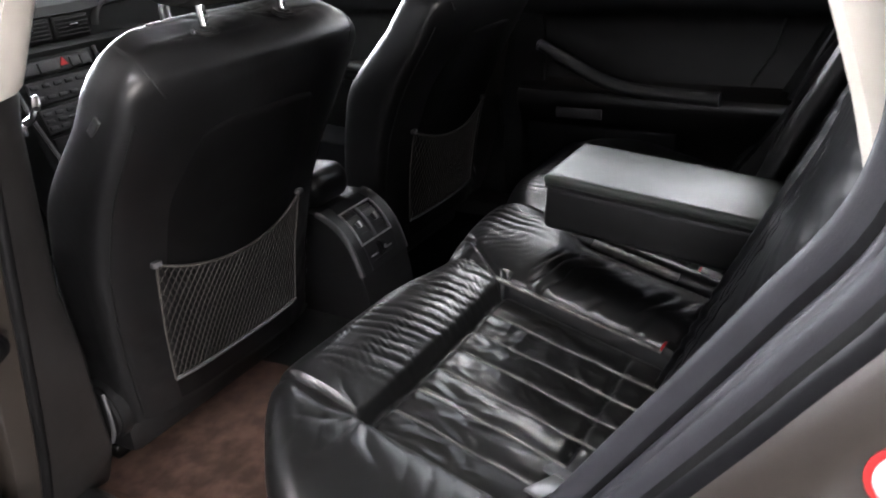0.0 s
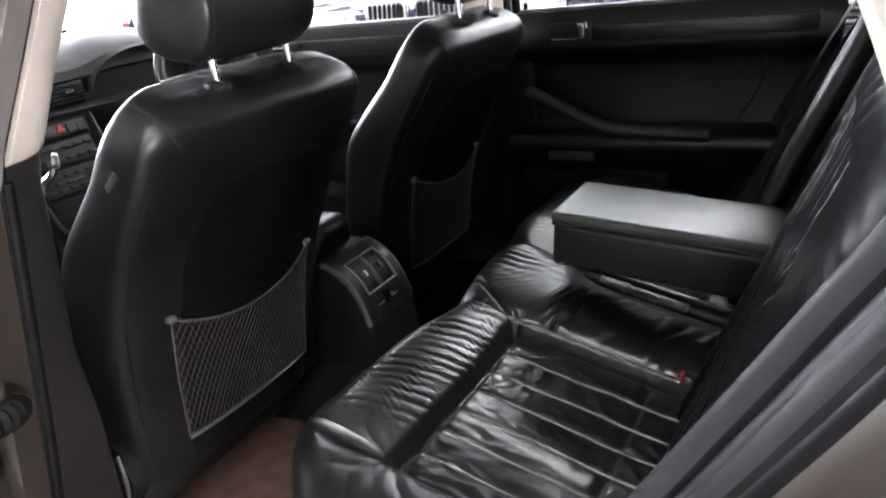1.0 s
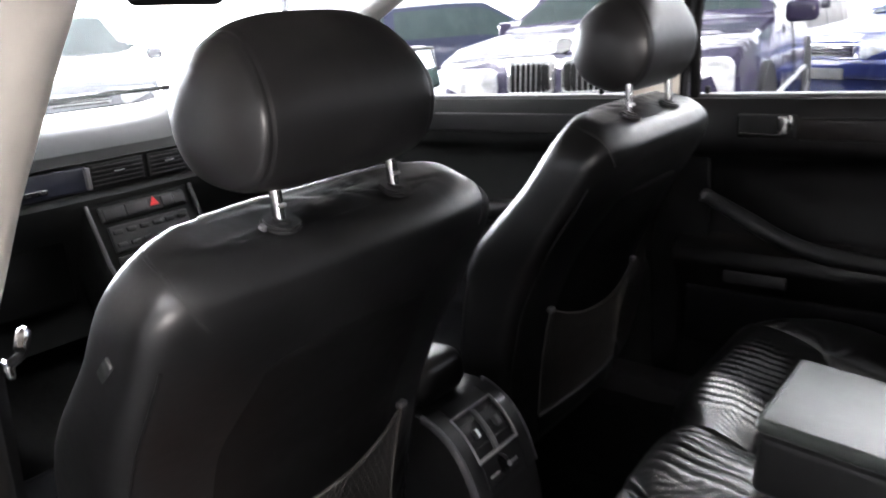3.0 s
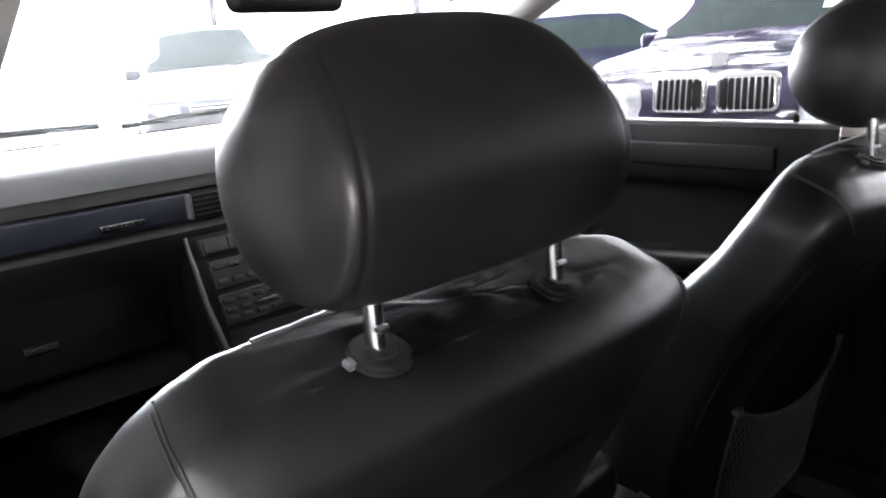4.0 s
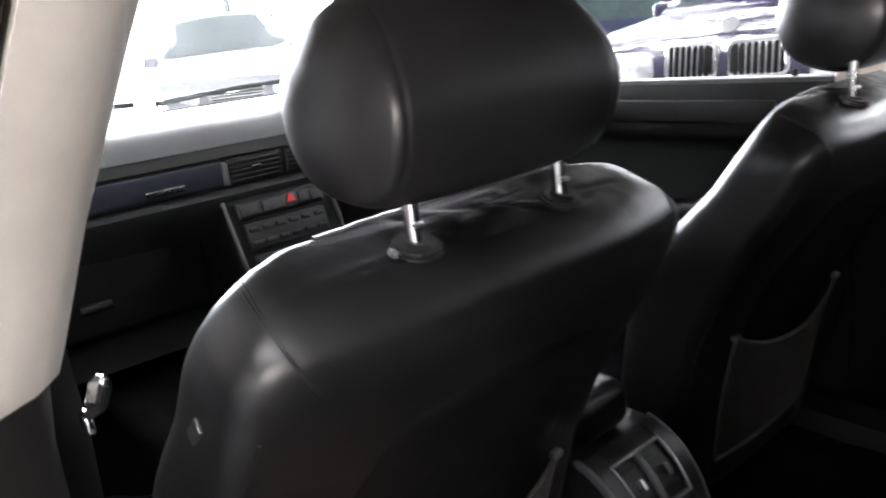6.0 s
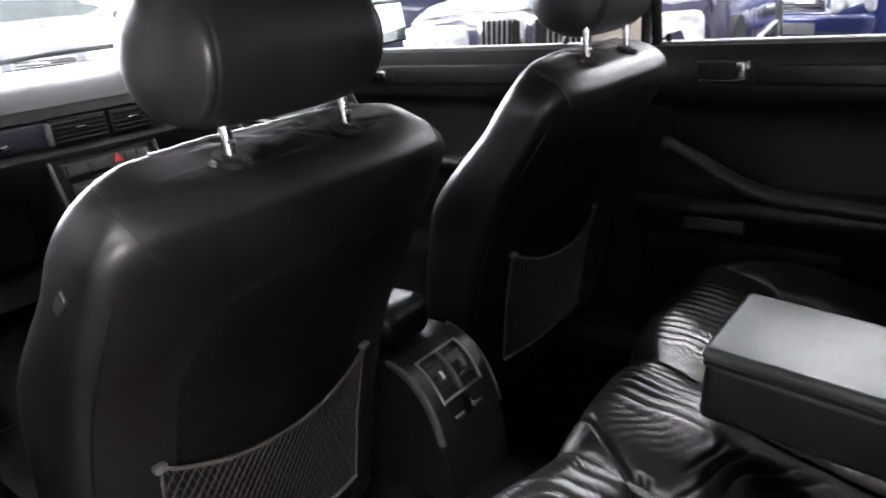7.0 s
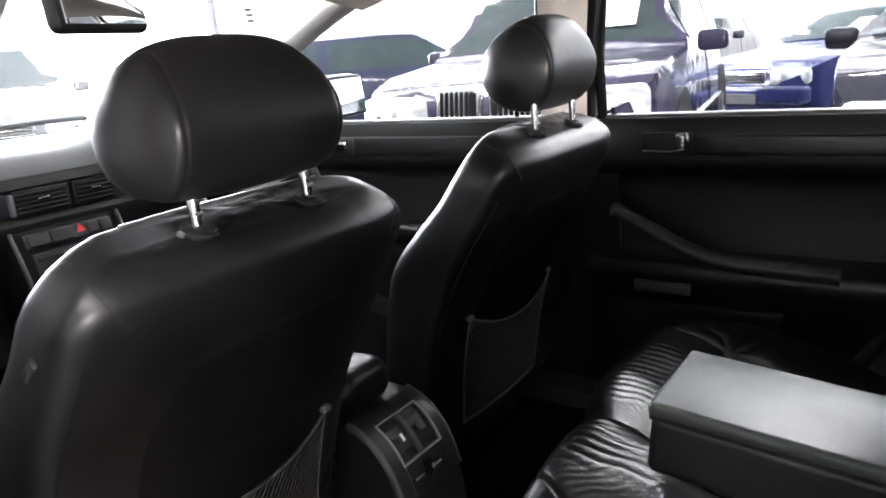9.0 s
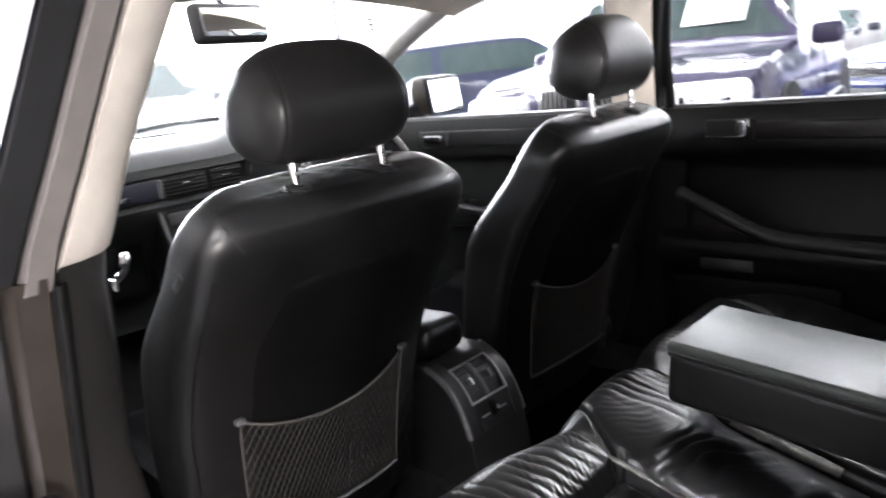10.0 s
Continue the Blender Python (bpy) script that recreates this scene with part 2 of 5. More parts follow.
# ---- front seats ----
BACK_Y = [(0.34, 0.165), (0.48, 0.150), (0.60, 0.133), (0.707, 0.108), (0.80, 0.062), (0.87, 0.020), (0.92, -0.012), (0.96, -0.034), (1.00, -0.045), (1.05, -0.045)]
WING_Y = [(0.34, 0.30), (0.50, 0.300), (0.60, 0.290), (0.70, 0.270), (0.80, 0.250), (0.84, 0.222), (0.89, 0.175), (0.94, 0.125), (1.00, 0.066), (1.05, 0.045)]
SEAT_W = [(0.34, 0.214), (0.50, 0.228), (0.70, 0.246), (0.85, 0.248), (0.94, 0.240), (1.05, 0.236)]
TOP = 1.036


def soften(table):
    """The table as a smooth curve, sampled finely."""
    z = np.linspace(table[0][0], table[-1][0], 120)
    v = np.interp(z, [a for a, b in table], [b for a, b in table])
    k = np.ones(9) / 9
    v = np.convolve(np.pad(v, 4, mode="edge"), k, mode="valid")
    return list(zip(z, v))


BACK_Y, WING_Y, SEAT_W = soften(BACK_Y), soften(WING_Y), soften(SEAT_W)


def back_y(x, z):
    """The rear face of a front seat's backrest, x from its middle."""
    w = lerp(SEAT_W, z)
    t = min(1.0, abs(x) / w)
    return lerp(BACK_Y, z) + 0.030 * t ** 4


def seat_ring(z, n=72):
    w, yb, yf = lerp(SEAT_W, z), lerp(BACK_Y, z), lerp(WING_Y, z)
    z0, rz, rx = TOP - 0.072, 0.072, 0.078
    if z > z0:
        w -= rx * (1 - math.sqrt(max(0, 1 - ((z - z0) / rz) ** 2)))
    z1, ry = TOP - 0.030, 0.030
    if z > z1:
        k = ry * (1 - math.sqrt(max(0, 1 - ((z - z1) / ry) ** 2)))
        yb, yf = yb + k, yf - 0.3 * k
    yc, hd, out = (yb + yf) / 2, (yf - yb) / 2, []
    for i in range(n):
        a = 2 * math.pi * i / n
        c, s = math.cos(a), math.sin(a)
        x = w * math.copysign(abs(c) ** 0.42, c)
        y = yc + hd * math.copysign(abs(s) ** 0.46, s)
        t = abs(x) / w
        if s > 0:
            y -= 0.032 * (1 - smooth(0.45, 0.95, t)) * smooth(1.03, 0.9, z) * s
        else:
            y += 0.012 * t ** 4 * -s
        # slack leather low on the sides
        if z < 0.75 and t > 0.8:
            g = 0.0025 * math.sin(95 * (z + 0.7 * y) + 4 * nz(9 * y, 7 * z, 1.0)) * smooth(0.75, 0.55, z)
            x += math.copysign(g, x)
        # gathered leather low on the rear corners
        if s < 0 and z < 0.66 and 0.55 < t < 0.99:
            g = smooth(0.66, 0.56, z) * smooth(0.38, 0.46, z) * smooth(0.55, 0.75, t) * smooth(0.99, 0.9, t)
            y += 0.0042 * g * abs(math.sin(70 * (z - 0.9 * abs(x)) + 3 * nz(14 * x, 11 * z, 4.0)))
        # slight slack on the top and shoulders
        g = smooth(0.93, 1.01, z)
        slack = 0.0016 * g * nz(22 * x, 26 * y, 3 * z) + 0.0007 * g * nz(60 * x, 45 * y, 9 * z)
        y += 0.0016 * nz(7 * x, 3 * y, 7 * z) * (1 if s < 0 else 0)
        out.append(Vector((x, y, z + slack + 0.34 * y * smooth(0.93, 1.03, z))))
    return out


def headrest_mesh(half, dome, depth, up, low, taper, wedge, power, lean):
    """A padded band with two domed side panels; a stitched groove where they meet. Its middle is the origin."""
    n = 72
    prof = []
    for i in range(n):
        a = 2 * math.pi * i / n
        c, q = math.cos(a), math.sin(a)
        z = (up if q > 0 else low) * math.copysign(abs(q) ** power, q)
        t = max(0.0, z / up)
        prof.append((depth * math.copysign(abs(c) ** power, c) * (1 - wedge * t ** 1.7), z, t))
    def ring(x, k, seam=0.0):
        out = []
        for y, z, t in prof:
            w = 1 - taper * (k * t) ** 2
            zz = z * (1 - (0.16 * min(1.0, abs(x) / half) ** 3.2 if z > 0 else 0.09 * min(1.0, abs(x) / half) ** 3.2))
            bow = 1 - 0.035 * (1 - min(1.0, abs(x) / half) ** 2) * (1 if y < 0 else 0)
            out.append(Vector((math.copysign(half * w, x) * min(1.0, abs(x) / half) + math.copysign(max(0.0, abs(x) - half), x),
                               y * k * (1 - seam) * bow, zz * k * (1 - seam))))
        return out
    side = [(half + dome * (1 - k ** 2.6), k, 0.0) for k in np.linspace(0.03, 0.90, 16)]
    e = side[-1][0]
    for q in np.linspace(0.08, 1.0, 14):
        x = (1 - q) ** 2 * e + 2 * q * (1 - q) * (half + 0.001) + q * q * (half - 0.016)
        k = (1 - q) ** 2 * 0.90 + 2 * q * (1 - q) * 0.990 + q * q
        side.append((x, k, 0.020 * math.exp(-((q - 0.62) / 0.055) ** 2)))
    rings = [ring(-x, k, g) for x, k, g in side]
    rings += [ring(x if abs(x) > 1e-6 else 1e-6, 1.0) for x in np.linspace(-half + 0.024, half - 0.024, 20)]
    rings += [ring(x, k, g) for x, k, g in side[::-1]]
    tilt = Matrix.Rotation(radians(lean), 4, "X")
    return loft([[tilt @ p for p in r] for r in rings])


NET_TOP, NET_LOW, NET_HALF = 0.708, 0.482, 0.162


def net_point(u, v):
    """Places on the slack net: u across from -1 to 1, v up from 0 to 1."""
    half = 0.150 + (NET_HALF - 0.150) * v
    zt = NET_TOP - 0.042 * (1 - u * u) ** 0.9
    z = NET_LOW + (zt - NET_LOW) * v
    x = half * u
    return Vector((x, back_y(x, z) - 0.007 - 0.016 * (1 - u * u) * (0.3 + 0.7 * v), z))


def net_mesh():
    bm = bmesh.new()
    count, lean = 30, 0.62
    for sgn in (1, -1):
        for i in range(-count, count + 1):
            u0 = i / (count / 2)
            line = []
            for q in range(25):
                v = q / 24
                u = u0 + sgn * lean * (v - 0.5)
                if -1 <= u <= 1:
                    line.append(net_point(u, v))
            if len(line) < 2:
                continue
            rings = []
            for p in line:
                r = 0.0010 if sgn > 0 else 0.0006
                rings.append([p + Vector((r, 0, 0)), p + Vector((-0.5 * r, -0.9 * r, 0)), p + Vector((-0.5 * r, 0.9 * r, 0))])
            vs = [[bm.verts.new(p) for p in ring] for ring in rings]
            for a, b in zip(vs, vs[1:]):
                for k in range(3):
                    bm.faces.new((a[k], a[(k + 1) % 3], b[(k + 1) % 3], b[k]))
    return bm


def front_seat(cx, side, label, head):
    seat = thing("front_seat", label, "car seat", pose(cx, 0, 0), "front seats")
    zs = list(np.linspace(0.425, 0.94, 40)) + [TOP - 0.072 + 0.072 * math.sin(a) for a in np.linspace(0.0, math.pi / 2, 20)]
    zs = sorted(z for z in set(zs))
    rings = [seat_ring(z, 128) for z in zs]
    top = rings[-1]
    mid = sum(top, Vector()) / len(top)
    def top_point(p, k):
        q = mid + (p - mid) * k
        dz = 0.0012 * (1 - k * k)
        # small pulled folds ahead of the posts and dents round their collars
        g = smooth(0.125, 0.07, abs(q.x)) * smooth(-0.012, 0.008, q.y) * smooth(0.998, 0.93, k)
        dz += 0.0020 * g * abs(math.sin(85 * (q.x + 0.9 * q.y) + 2.5 * nz(20 * q.x, 30 * q.y, 2.0)))
        for px_ in (-0.0805, 0.0725):
            dz -= 0.0035 * math.exp(-((q.x - px_) ** 2 + (q.y + 0.007) ** 2) / 0.030 ** 2)
        return q + Vector((0, 0, dz))
    rings += [[top_point(p, k) for p in top] for k in (0.985, 0.96, 0.93, 0.9, 0.86, 0.82, 0.77, 0.72, 0.66, 0.6, 0.53, 0.46, 0.38, 0.3, 0.2, 0.1)]
    part("backrest", loft(rings), LEATHER, seat)
    # welts down the rear corners and a thin rim along the front of the top
    for s in (-1, 1):
        a0 = math.pi + 0.62 if s < 0 else 2 * math.pi - 0.62
        line = []
        for z in np.linspace(0.435, 0.945, 40):
            ring = seat_ring(z, 180)
            line.append(ring[int(round(a0 / (2 * math.pi) * 180)) % 180])
        line = [line[0]] + [(p + q + r) / 3 for p, q, r in zip(line, line[1:], line[2:])] + [line[-1]]
        part("side_welt", tube(line, 0.0019, 6), LEATHER, seat)
    front = [p for p in top if p.y > mid.y + 0.018 and abs(p.x) < 0.135]
    front = sorted(front, key=lambda v: v.x)
    part("top_rim", tube([p + Vector((0, 0.001, 0.0012)) for p in front], 0.0017, 6), SATIN, seat, "thin grey rim along the top edge")
    # vinyl panel on the rear of the backrest
    def panel(u, v):
        z = 0.436 + (0.918 - 0.436) * v
        hw = 0.150 + 0.030 * smooth(1.0, 0.75, v)
        hw -= 0.03 * smooth(0.97, 1.0, v)
        x = hw * (2 * u - 1)
        edge = 0.45 * smooth(0, 0.25, u) * smooth(0, 0.25, 1 - u) + 0.55 * smooth(0, 0.02, 1 - v) * smooth(0, 0.14, u) * smooth(0, 0.14, 1 - u)
        return Vector((x, back_y(x, z) + 0.006 - 0.010 * edge, z))
    part("back_panel", sheet(panel, 40, 60), SEAT_PLASTIC, seat, "smooth black vinyl back panel")
    # shoulder seams
    fine = [p for z in np.linspace(0.90, TOP - 0.001, 70) for p in seat_ring(z, 360)]
    for s in (-1, 1):
        for off in (0.0, 0.008):
            a, b = Vector((s * 0.190, 0.045 - off, 1.030)), Vector((s * 0.188, -0.048 - off, 0.965))
            ps = []
            for q in range(15):
                goal = a.lerp(b, q / 14) + Vector((s * 0.012, -0.012, 0.016)) * math.sin(math.pi * q / 14)
                ps.append(min(fine, key=lambda v: (v - goal).length_squared) + Vector((s * 0.0002, -0.0004, 0.0004)))
            ps = [ps[0]] + [(p + q + r) / 3 for p, q, r in zip(ps, ps[1:], ps[2:])] + [ps[-1]]
            part("seam", tube(spline(ps, 4), 0.0008, 6), STITCH, seat)
    hx, hy, hz, shape = head
    rest_bm = headrest_mesh(*shape)
    bmesh.ops.translate(rest_bm, verts=rest_bm.verts, vec=(hx, hy, hz))
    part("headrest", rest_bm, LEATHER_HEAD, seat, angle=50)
    for s in (-1, 1):
        x = 0.0765 * s
        post = part("headrest_post", tube([(x - 0.004, -0.007, 1.015), (x - 0.004, -0.004, 1.095)], 0.0062, 14), CHROME, seat, "chrome headrest post")
        part("notch", tube([(x - 0.008, -0.0120, 1.054), (x, -0.0120, 1.054)], 0.0018, 6), CHROME_DULL, post)
        part("post_collar", join(disc_at((x - 0.004, -0.0075, 1.0375), (0, -0.36, 1), 0.0190, 0.007, 32, 0.0025), disc_at((x - 0.004, -0.0090, 1.0412), (0, -0.36, 1), 0.0095, 0.003, 24, 0.001)), PLASTIC, seat, "round black plastic collar")
        if s < 0:
            part("release_button", rbox(0.006, 0.008, 0.005, 0.0018, 3, pose(x - 0.0235, -0.006, 1.0375, 18, 0, 0)), SATIN, seat)
    net = part("net", net_mesh(), CORD, seat, "sagging grey elastic map net", angle=180)
    part("net_cord", tube([net_point(u, 1.0) + Vector((0, -0.001, 0)) for u in np.linspace(-1, 1, 30)], 0.0026, 8), CORD, net)
    part("net_rail", tube([net_point(u, 0.0) + Vector((0, -0.001, 0)) for u in np.linspace(-1, 1, 12)], 0.0034, 8), SATIN, net, "grey plastic net rail")
    for s in (-1, 1):
        part("net_side", tube([net_point(s, v) for v in np.linspace(0, 1, 8)], 0.0022, 6), CORD, net)
        p = net_point(s, 1.0)
        part("net_hook", rbox(0.016, 0.012, 0.010, 0.003, 2, pose(p.x, p.y + 0.001, p.z)), SATIN, net)
    # cushion and its base
    def cush(u, v):
        x = -0.235 + 0.47 * u
        y = 0.22 + 0.52 * v
        t = abs(2 * u - 1)
        z = 0.520 + 0.035 * v + 0.03 * smooth(0.55, 0.85, t) - 0.06 * smooth(0.86, 1.0, t) - 0.05 * smooth(0.86, 1.0, v)
        return Vector((x, y, z))
    part("seat_cushion", sheet(cush, 28, 28, lambda p: Vector((p.x, p.y, 0.40))), LEATHER_BACK, seat)
    part("seat_base", rbox(0.42, 0.46, 0.09, 0.02, 2, pose(0, 0.46, 0.375)), PLASTIC, seat)
    for s in (-1, 1):
        part("seat_rail", rbox(0.035, 0.42, 0.03, 0.004, 1, pose(0.19 * s, 0.50, 0.315)), RUBBER, seat)
    part("release_tab", rbox(0.016, 0.010, 0.007, 0.002, 2, pose(0.064, 0.168, 0.432)), ORANGE, seat, "small orange release tab")
    part("recliner_cover", join(disc_at((0.232 * side, 0.235, 0.45), (side, 0, 0), 0.055, 0.03, 24, 0.006), rbox(0.022, 0.28, 0.07, 0.01, 2, pose(0.232 * side, 0.40, 0.44))), PLASTIC, seat)
    part("recliner_strip", tube(spline([(0.249 * side, 0.20, 0.50), (0.253 * side, 0.19, 0.47), (0.253 * side, 0.195, 0.43), (0.249 * side, 0.215, 0.40)], 6), 0.0035, 8), SATIN, seat, "curved bright trim at the seat hinge")
    # airbag label on the door side
    ring = seat_ring(0.945, 144)
    cand = [p for p in ring if p.x * side > 0.2]
    p = min(cand, key=lambda q: abs(q.y - 0.045))
    part("airbag_tag", rbox(0.004, 0.034, 0.012, 0.0018, 2, Matrix.Translation((p.x + 0.0005 * side, 0.045, 0.945)) @ pose(0, 0, 0, -38, 0, 4 * side)), LEATHER_GREY, seat, "small raised leather airbag tag")
    return seat


front_seat(-0.356, -1, "black leather front passenger seat with slack net on its back", (-0.0116, 0.0138, 1.1376, (0.105, 0.020, 0.0715, 0.084, 0.0725, 0.14, 0.40, 0.84, 6.0)))
front_seat(0.360, 1, "black leather driver seat with slack net on its back", (0.016, 0.026, 1.1471, (0.098, 0.0240, 0.0698, 0.0900, 0.0780, 0.10, 0.36, 0.84, 14.5)))

# ---- rear bench ----
bench = thing("rear_bench", "creased black leather rear bench seat with fluted panels", "car seat")


def front_edge(x):
    """How far forward the cushion reaches at x."""
    ax = abs(x)
    y = -0.150 + 0.034 * smooth(0.10, 0.30, ax) * smooth(0.66, 0.52, ax)
    y += 0.018 * smooth(0.12, 0.2, x)
    if ax > 0.49:
        t = min(1, (ax - 0.49) / 0.25)
        y -= 0.24 * (1 - math.sqrt(max(0, 1 - t ** 2.2)))
    return y


PAN_X0, PAN_X1, PAN_Y = 0.130, 0.536, -0.272
INSERT_X = 0.078


def folds(ph):
    """Rounded swells with sharp valleys between, from -1 to 1."""
    return 2 * abs(math.sin(ph)) ** 0.75 - 1


def cushion_z(x, y):
    ax = abs(x)
    fy = front_edge(x)
    d = fy - y
    z = 0.589 - 0.265 * (-0.15 - y)
    z += 0.004 * math.sin(x * 9 + 1)
    in_panel = smooth(PAN_X0 - 0.004, PAN_X0 + 0.014, ax) * smooth(PAN_X1 + 0.006, PAN_X1 - 0.012, ax) * smooth(PAN_Y + 0.008, PAN_Y - 0.012, y)
    # padded rim and the two bolsters that flank the middle place
    if ax < PAN_X0:
        mid, wide = ((INSERT_X - PAN_X0) / 2, (INSERT_X + PAN_X0) / 2) if x < INSERT_X else ((INSERT_X + PAN_X0) / 2, (PAN_X0 - INSERT_X) / 2)
        t = min(1.0, abs(x - mid) / wide)
        whole = math.sqrt(max(0, 1 - min(1.0, abs(x - 0.035) / (PAN_X0 + 0.035 if x < 0.035 else PAN_X0 - 0.035)) ** 1.9))
        lead = smooth(-0.36, -0.29, y)
        z += 0.002 + 0.040 * (math.sqrt(max(0, 1 - t ** 2.1)) * (1 - lead) + 1.1 * whole * lead)
    elif y > PAN_Y - 0.02 and ax <= PAN_X1:
        t = min(1, max(0, (y - PAN_Y) / max(0.02, fy - PAN_Y)))
        z += 0.022 * math.sqrt(max(0, 1 - (2 * t - 1) ** 2))
    elif ax > PAN_X1:
        t = min(1, (ax - PAN_X1) / 0.185)
        z += 0.020 * math.sqrt(max(0, 1 - (2 * t - 1) ** 2))
    z -= 0.014 * in_panel
    # flutes
    f = (ax - PAN_X0) / (PAN_X1 - PAN_X0) * 7
    g = abs(f - round(f)) * (PAN_X1 - PAN_X0) / 7
    z += in_panel * (0.0022 * (1 - (g / 0.029 - 1) ** 2) - 0.0026 * math.exp(-(g / 0.0045) ** 2) + 0.002)
    # cross crease towards the backrest
    z -= 0.010 * math.exp(-((y + 0.500) / 0.006) ** 2) * smooth(PAN_X0, PAN_X0 + 0.02, ax) * smooth(PAN_X1 + 0.03, PAN_X1, ax)
    # seams of the rim
    if PAN_X0 - 0.02 < ax < PAN_X1 + 0.01:
        z -= 0.014 * math.exp(-((y - PAN_Y) / 0.006) ** 2)
    for sx in (PAN_X0, PAN_X1):
        if y < PAN_Y + 0.01:
            z -= 0.012 * math.exp(-((ax - sx) / 0.006) ** 2)
    z -= 0.010 * math.exp(-((ax - PAN_X0 + (y - PAN_Y) * 0.6) / 0.005) ** 2) * smooth(PAN_Y - 0.01, PAN_Y + 0.01, y)
    # gathers across the front rim, tight beside the middle and fading towards the outer corner
    rim = smooth(PAN_Y - 0.003, PAN_Y + 0.012, y) * smooth(PAN_X0 - 0.03, PAN_X0 + 0.01, ax) * smooth(PAN_X1 - 0.02, PAN_X1 - 0.16, ax)
    if rim > 0:
        wx = x + 0.010 * nz(9 * x, 22 * y, 2) + 0.004 * nz(30 * x, 34 * y, 5)
        am = max(0.0, 0.45 + 1.2 * nz(15 * x, 12 * y, 9)) * smooth(0.0, 0.025, y - PAN_Y + 0.01) * smooth(0.0, 0.06, fy - y)
        z += rim * 0.0024 * am * folds(math.pi * (wx + 0.35 * y) / 0.0215)
        z += rim * 0.0010 * max(0.0, 0.2 + nz(18 * x, 30 * y, 29)) * folds(math.pi * (wx - 0.5 * y) / 0.011 + 2 * nz(15 * x, 15 * y, 31))
    # the middle place: gathers across its front, and deep folds down the flanks of the bolsters
    hump = smooth(PAN_X0 + 0.006, PAN_X0 - 0.016, ax)
    if hump > 0:
        lead = smooth(-0.335, -0.26, y) * smooth(0.0, 0.05, fy - y)
        wx = x + 0.009 * nz(10 * x, 20 * y, 12) + 0.003 * nz(34 * x, 30 * y, 15)
        z += hump * 0.0026 * lead * smooth(-0.07, 0.0, x) * max(0.0, 0.55 + nz(13 * x, 9 * y, 19)) * folds(math.pi * (wx + 0.15 * y) / 0.0225)
        wy = y + 0.026 * nz(11 * x, 10 * y, 4) + 0.007 * nz(30 * x, 26 * y, 6)
        am = max(0.0, 0.35 + 1.9 * nz(9 * x, 14 * y, 3)) * smooth(0.04, -0.02, x) * smooth(-0.30, -0.35, y)
        z += hump * 0.0085 * am * folds(math.pi * (wy + 0.45 * x) / 0.031)
        z += hump * 0.0008 * max(0.0, 0.2 + nz(12 * x, 12 * y, 33)) * folds(math.pi * (wy - 0.8 * ax) / 0.015 + 2 * nz(14 * x, 14 * y, 35))
        z -= hump * 0.007 * math.exp(-((x - INSERT_X) / 0.004) ** 2) * smooth(-0.30, -0.33, y)
    out = smooth(PAN_X1 - 0.05, PAN_X1 + 0.02, ax)
    if out > 0:
        dx, dy = ax - PAN_X1, y - PAN_Y
        ang, rad = math.atan2(dy, dx), math.hypot(dx, dy)
        star = folds(4.5 * ang + 1.4 * nz(14 * x, 14 * y, 7)) * math.exp(-((rad - 0.045) / 0.050) ** 2)
        fine = max(0.0, 0.2 + nz(9 * x, 9 * y, 37)) * folds(math.pi * (y + 0.5 * dx) / 0.042 + 3 * nz(9 * x, 8 * y, 8))
        z += out * (0.0016 * star + 0.0011 * fine)
    # crumpled leather on the panel, in patches
    patch = max(smooth(0.0, 0.30, nz(6 * x + 3, 7 * y, 17) + 0.10), 0.75 * smooth(-0.47, -0.40, y))
    c1 = nz(24 * x + 2 * nz(9 * x, 9 * y), 18 * y, 11)
    c2 = nz(52 * x, 42 * y + 2 * nz(12 * x, 12 * y), 13)
    z -= (0.0095 * math.sqrt(0.004 + c1 * c1) + 0.0034 * math.sqrt(0.010 + c2 * c2)) * (0.05 + 0.95 * in_panel * patch) * smooth(0.0, 0.04, d)
    # roll over the front edge
    R = 0.055
    if d < R:
        z -= R - math.sqrt(max(0, R * R - (R - max(d, 0)) ** 2))
    return z


def cushion_part(x0, x1, nx, ny, name, label, material=LEATHER_WORN):
    def fn(u, v):
        x = x0 + (x1 - x0) * u
        fy = front_edge(x)
        w = 1 - (1 - v) ** 1.6 if v > 0.0 else 0.0
        y = -0.63 + (fy + 0.63) * w
        return Vector((x, y, cushion_z(x, y)))
    def low(p):
        return Vector((p.x * 0.985, p.y - 0.035 if p.y > -0.5 else p.y, 0.30))
    return part(name, sheet(fn, nx, ny, low), material, bench, label, angle=180)


cushion_part(-0.735, -0.131, 280, 200, "cushion", "left cushion with worn creased leather")
cushion_part(-0.1295, 0.1295, 150, 190, "centre_cushion", "gathered leather centre hump", LEATHER_HUMP)
cushion_part(0.131, 0.725, 160, 130, "cushion", "right cushion with creased leather")

FLUTE = mat("rubbed_grey_seam", (0.15, 0.147, 0.14), 0.5, var=0.4, scale=30)
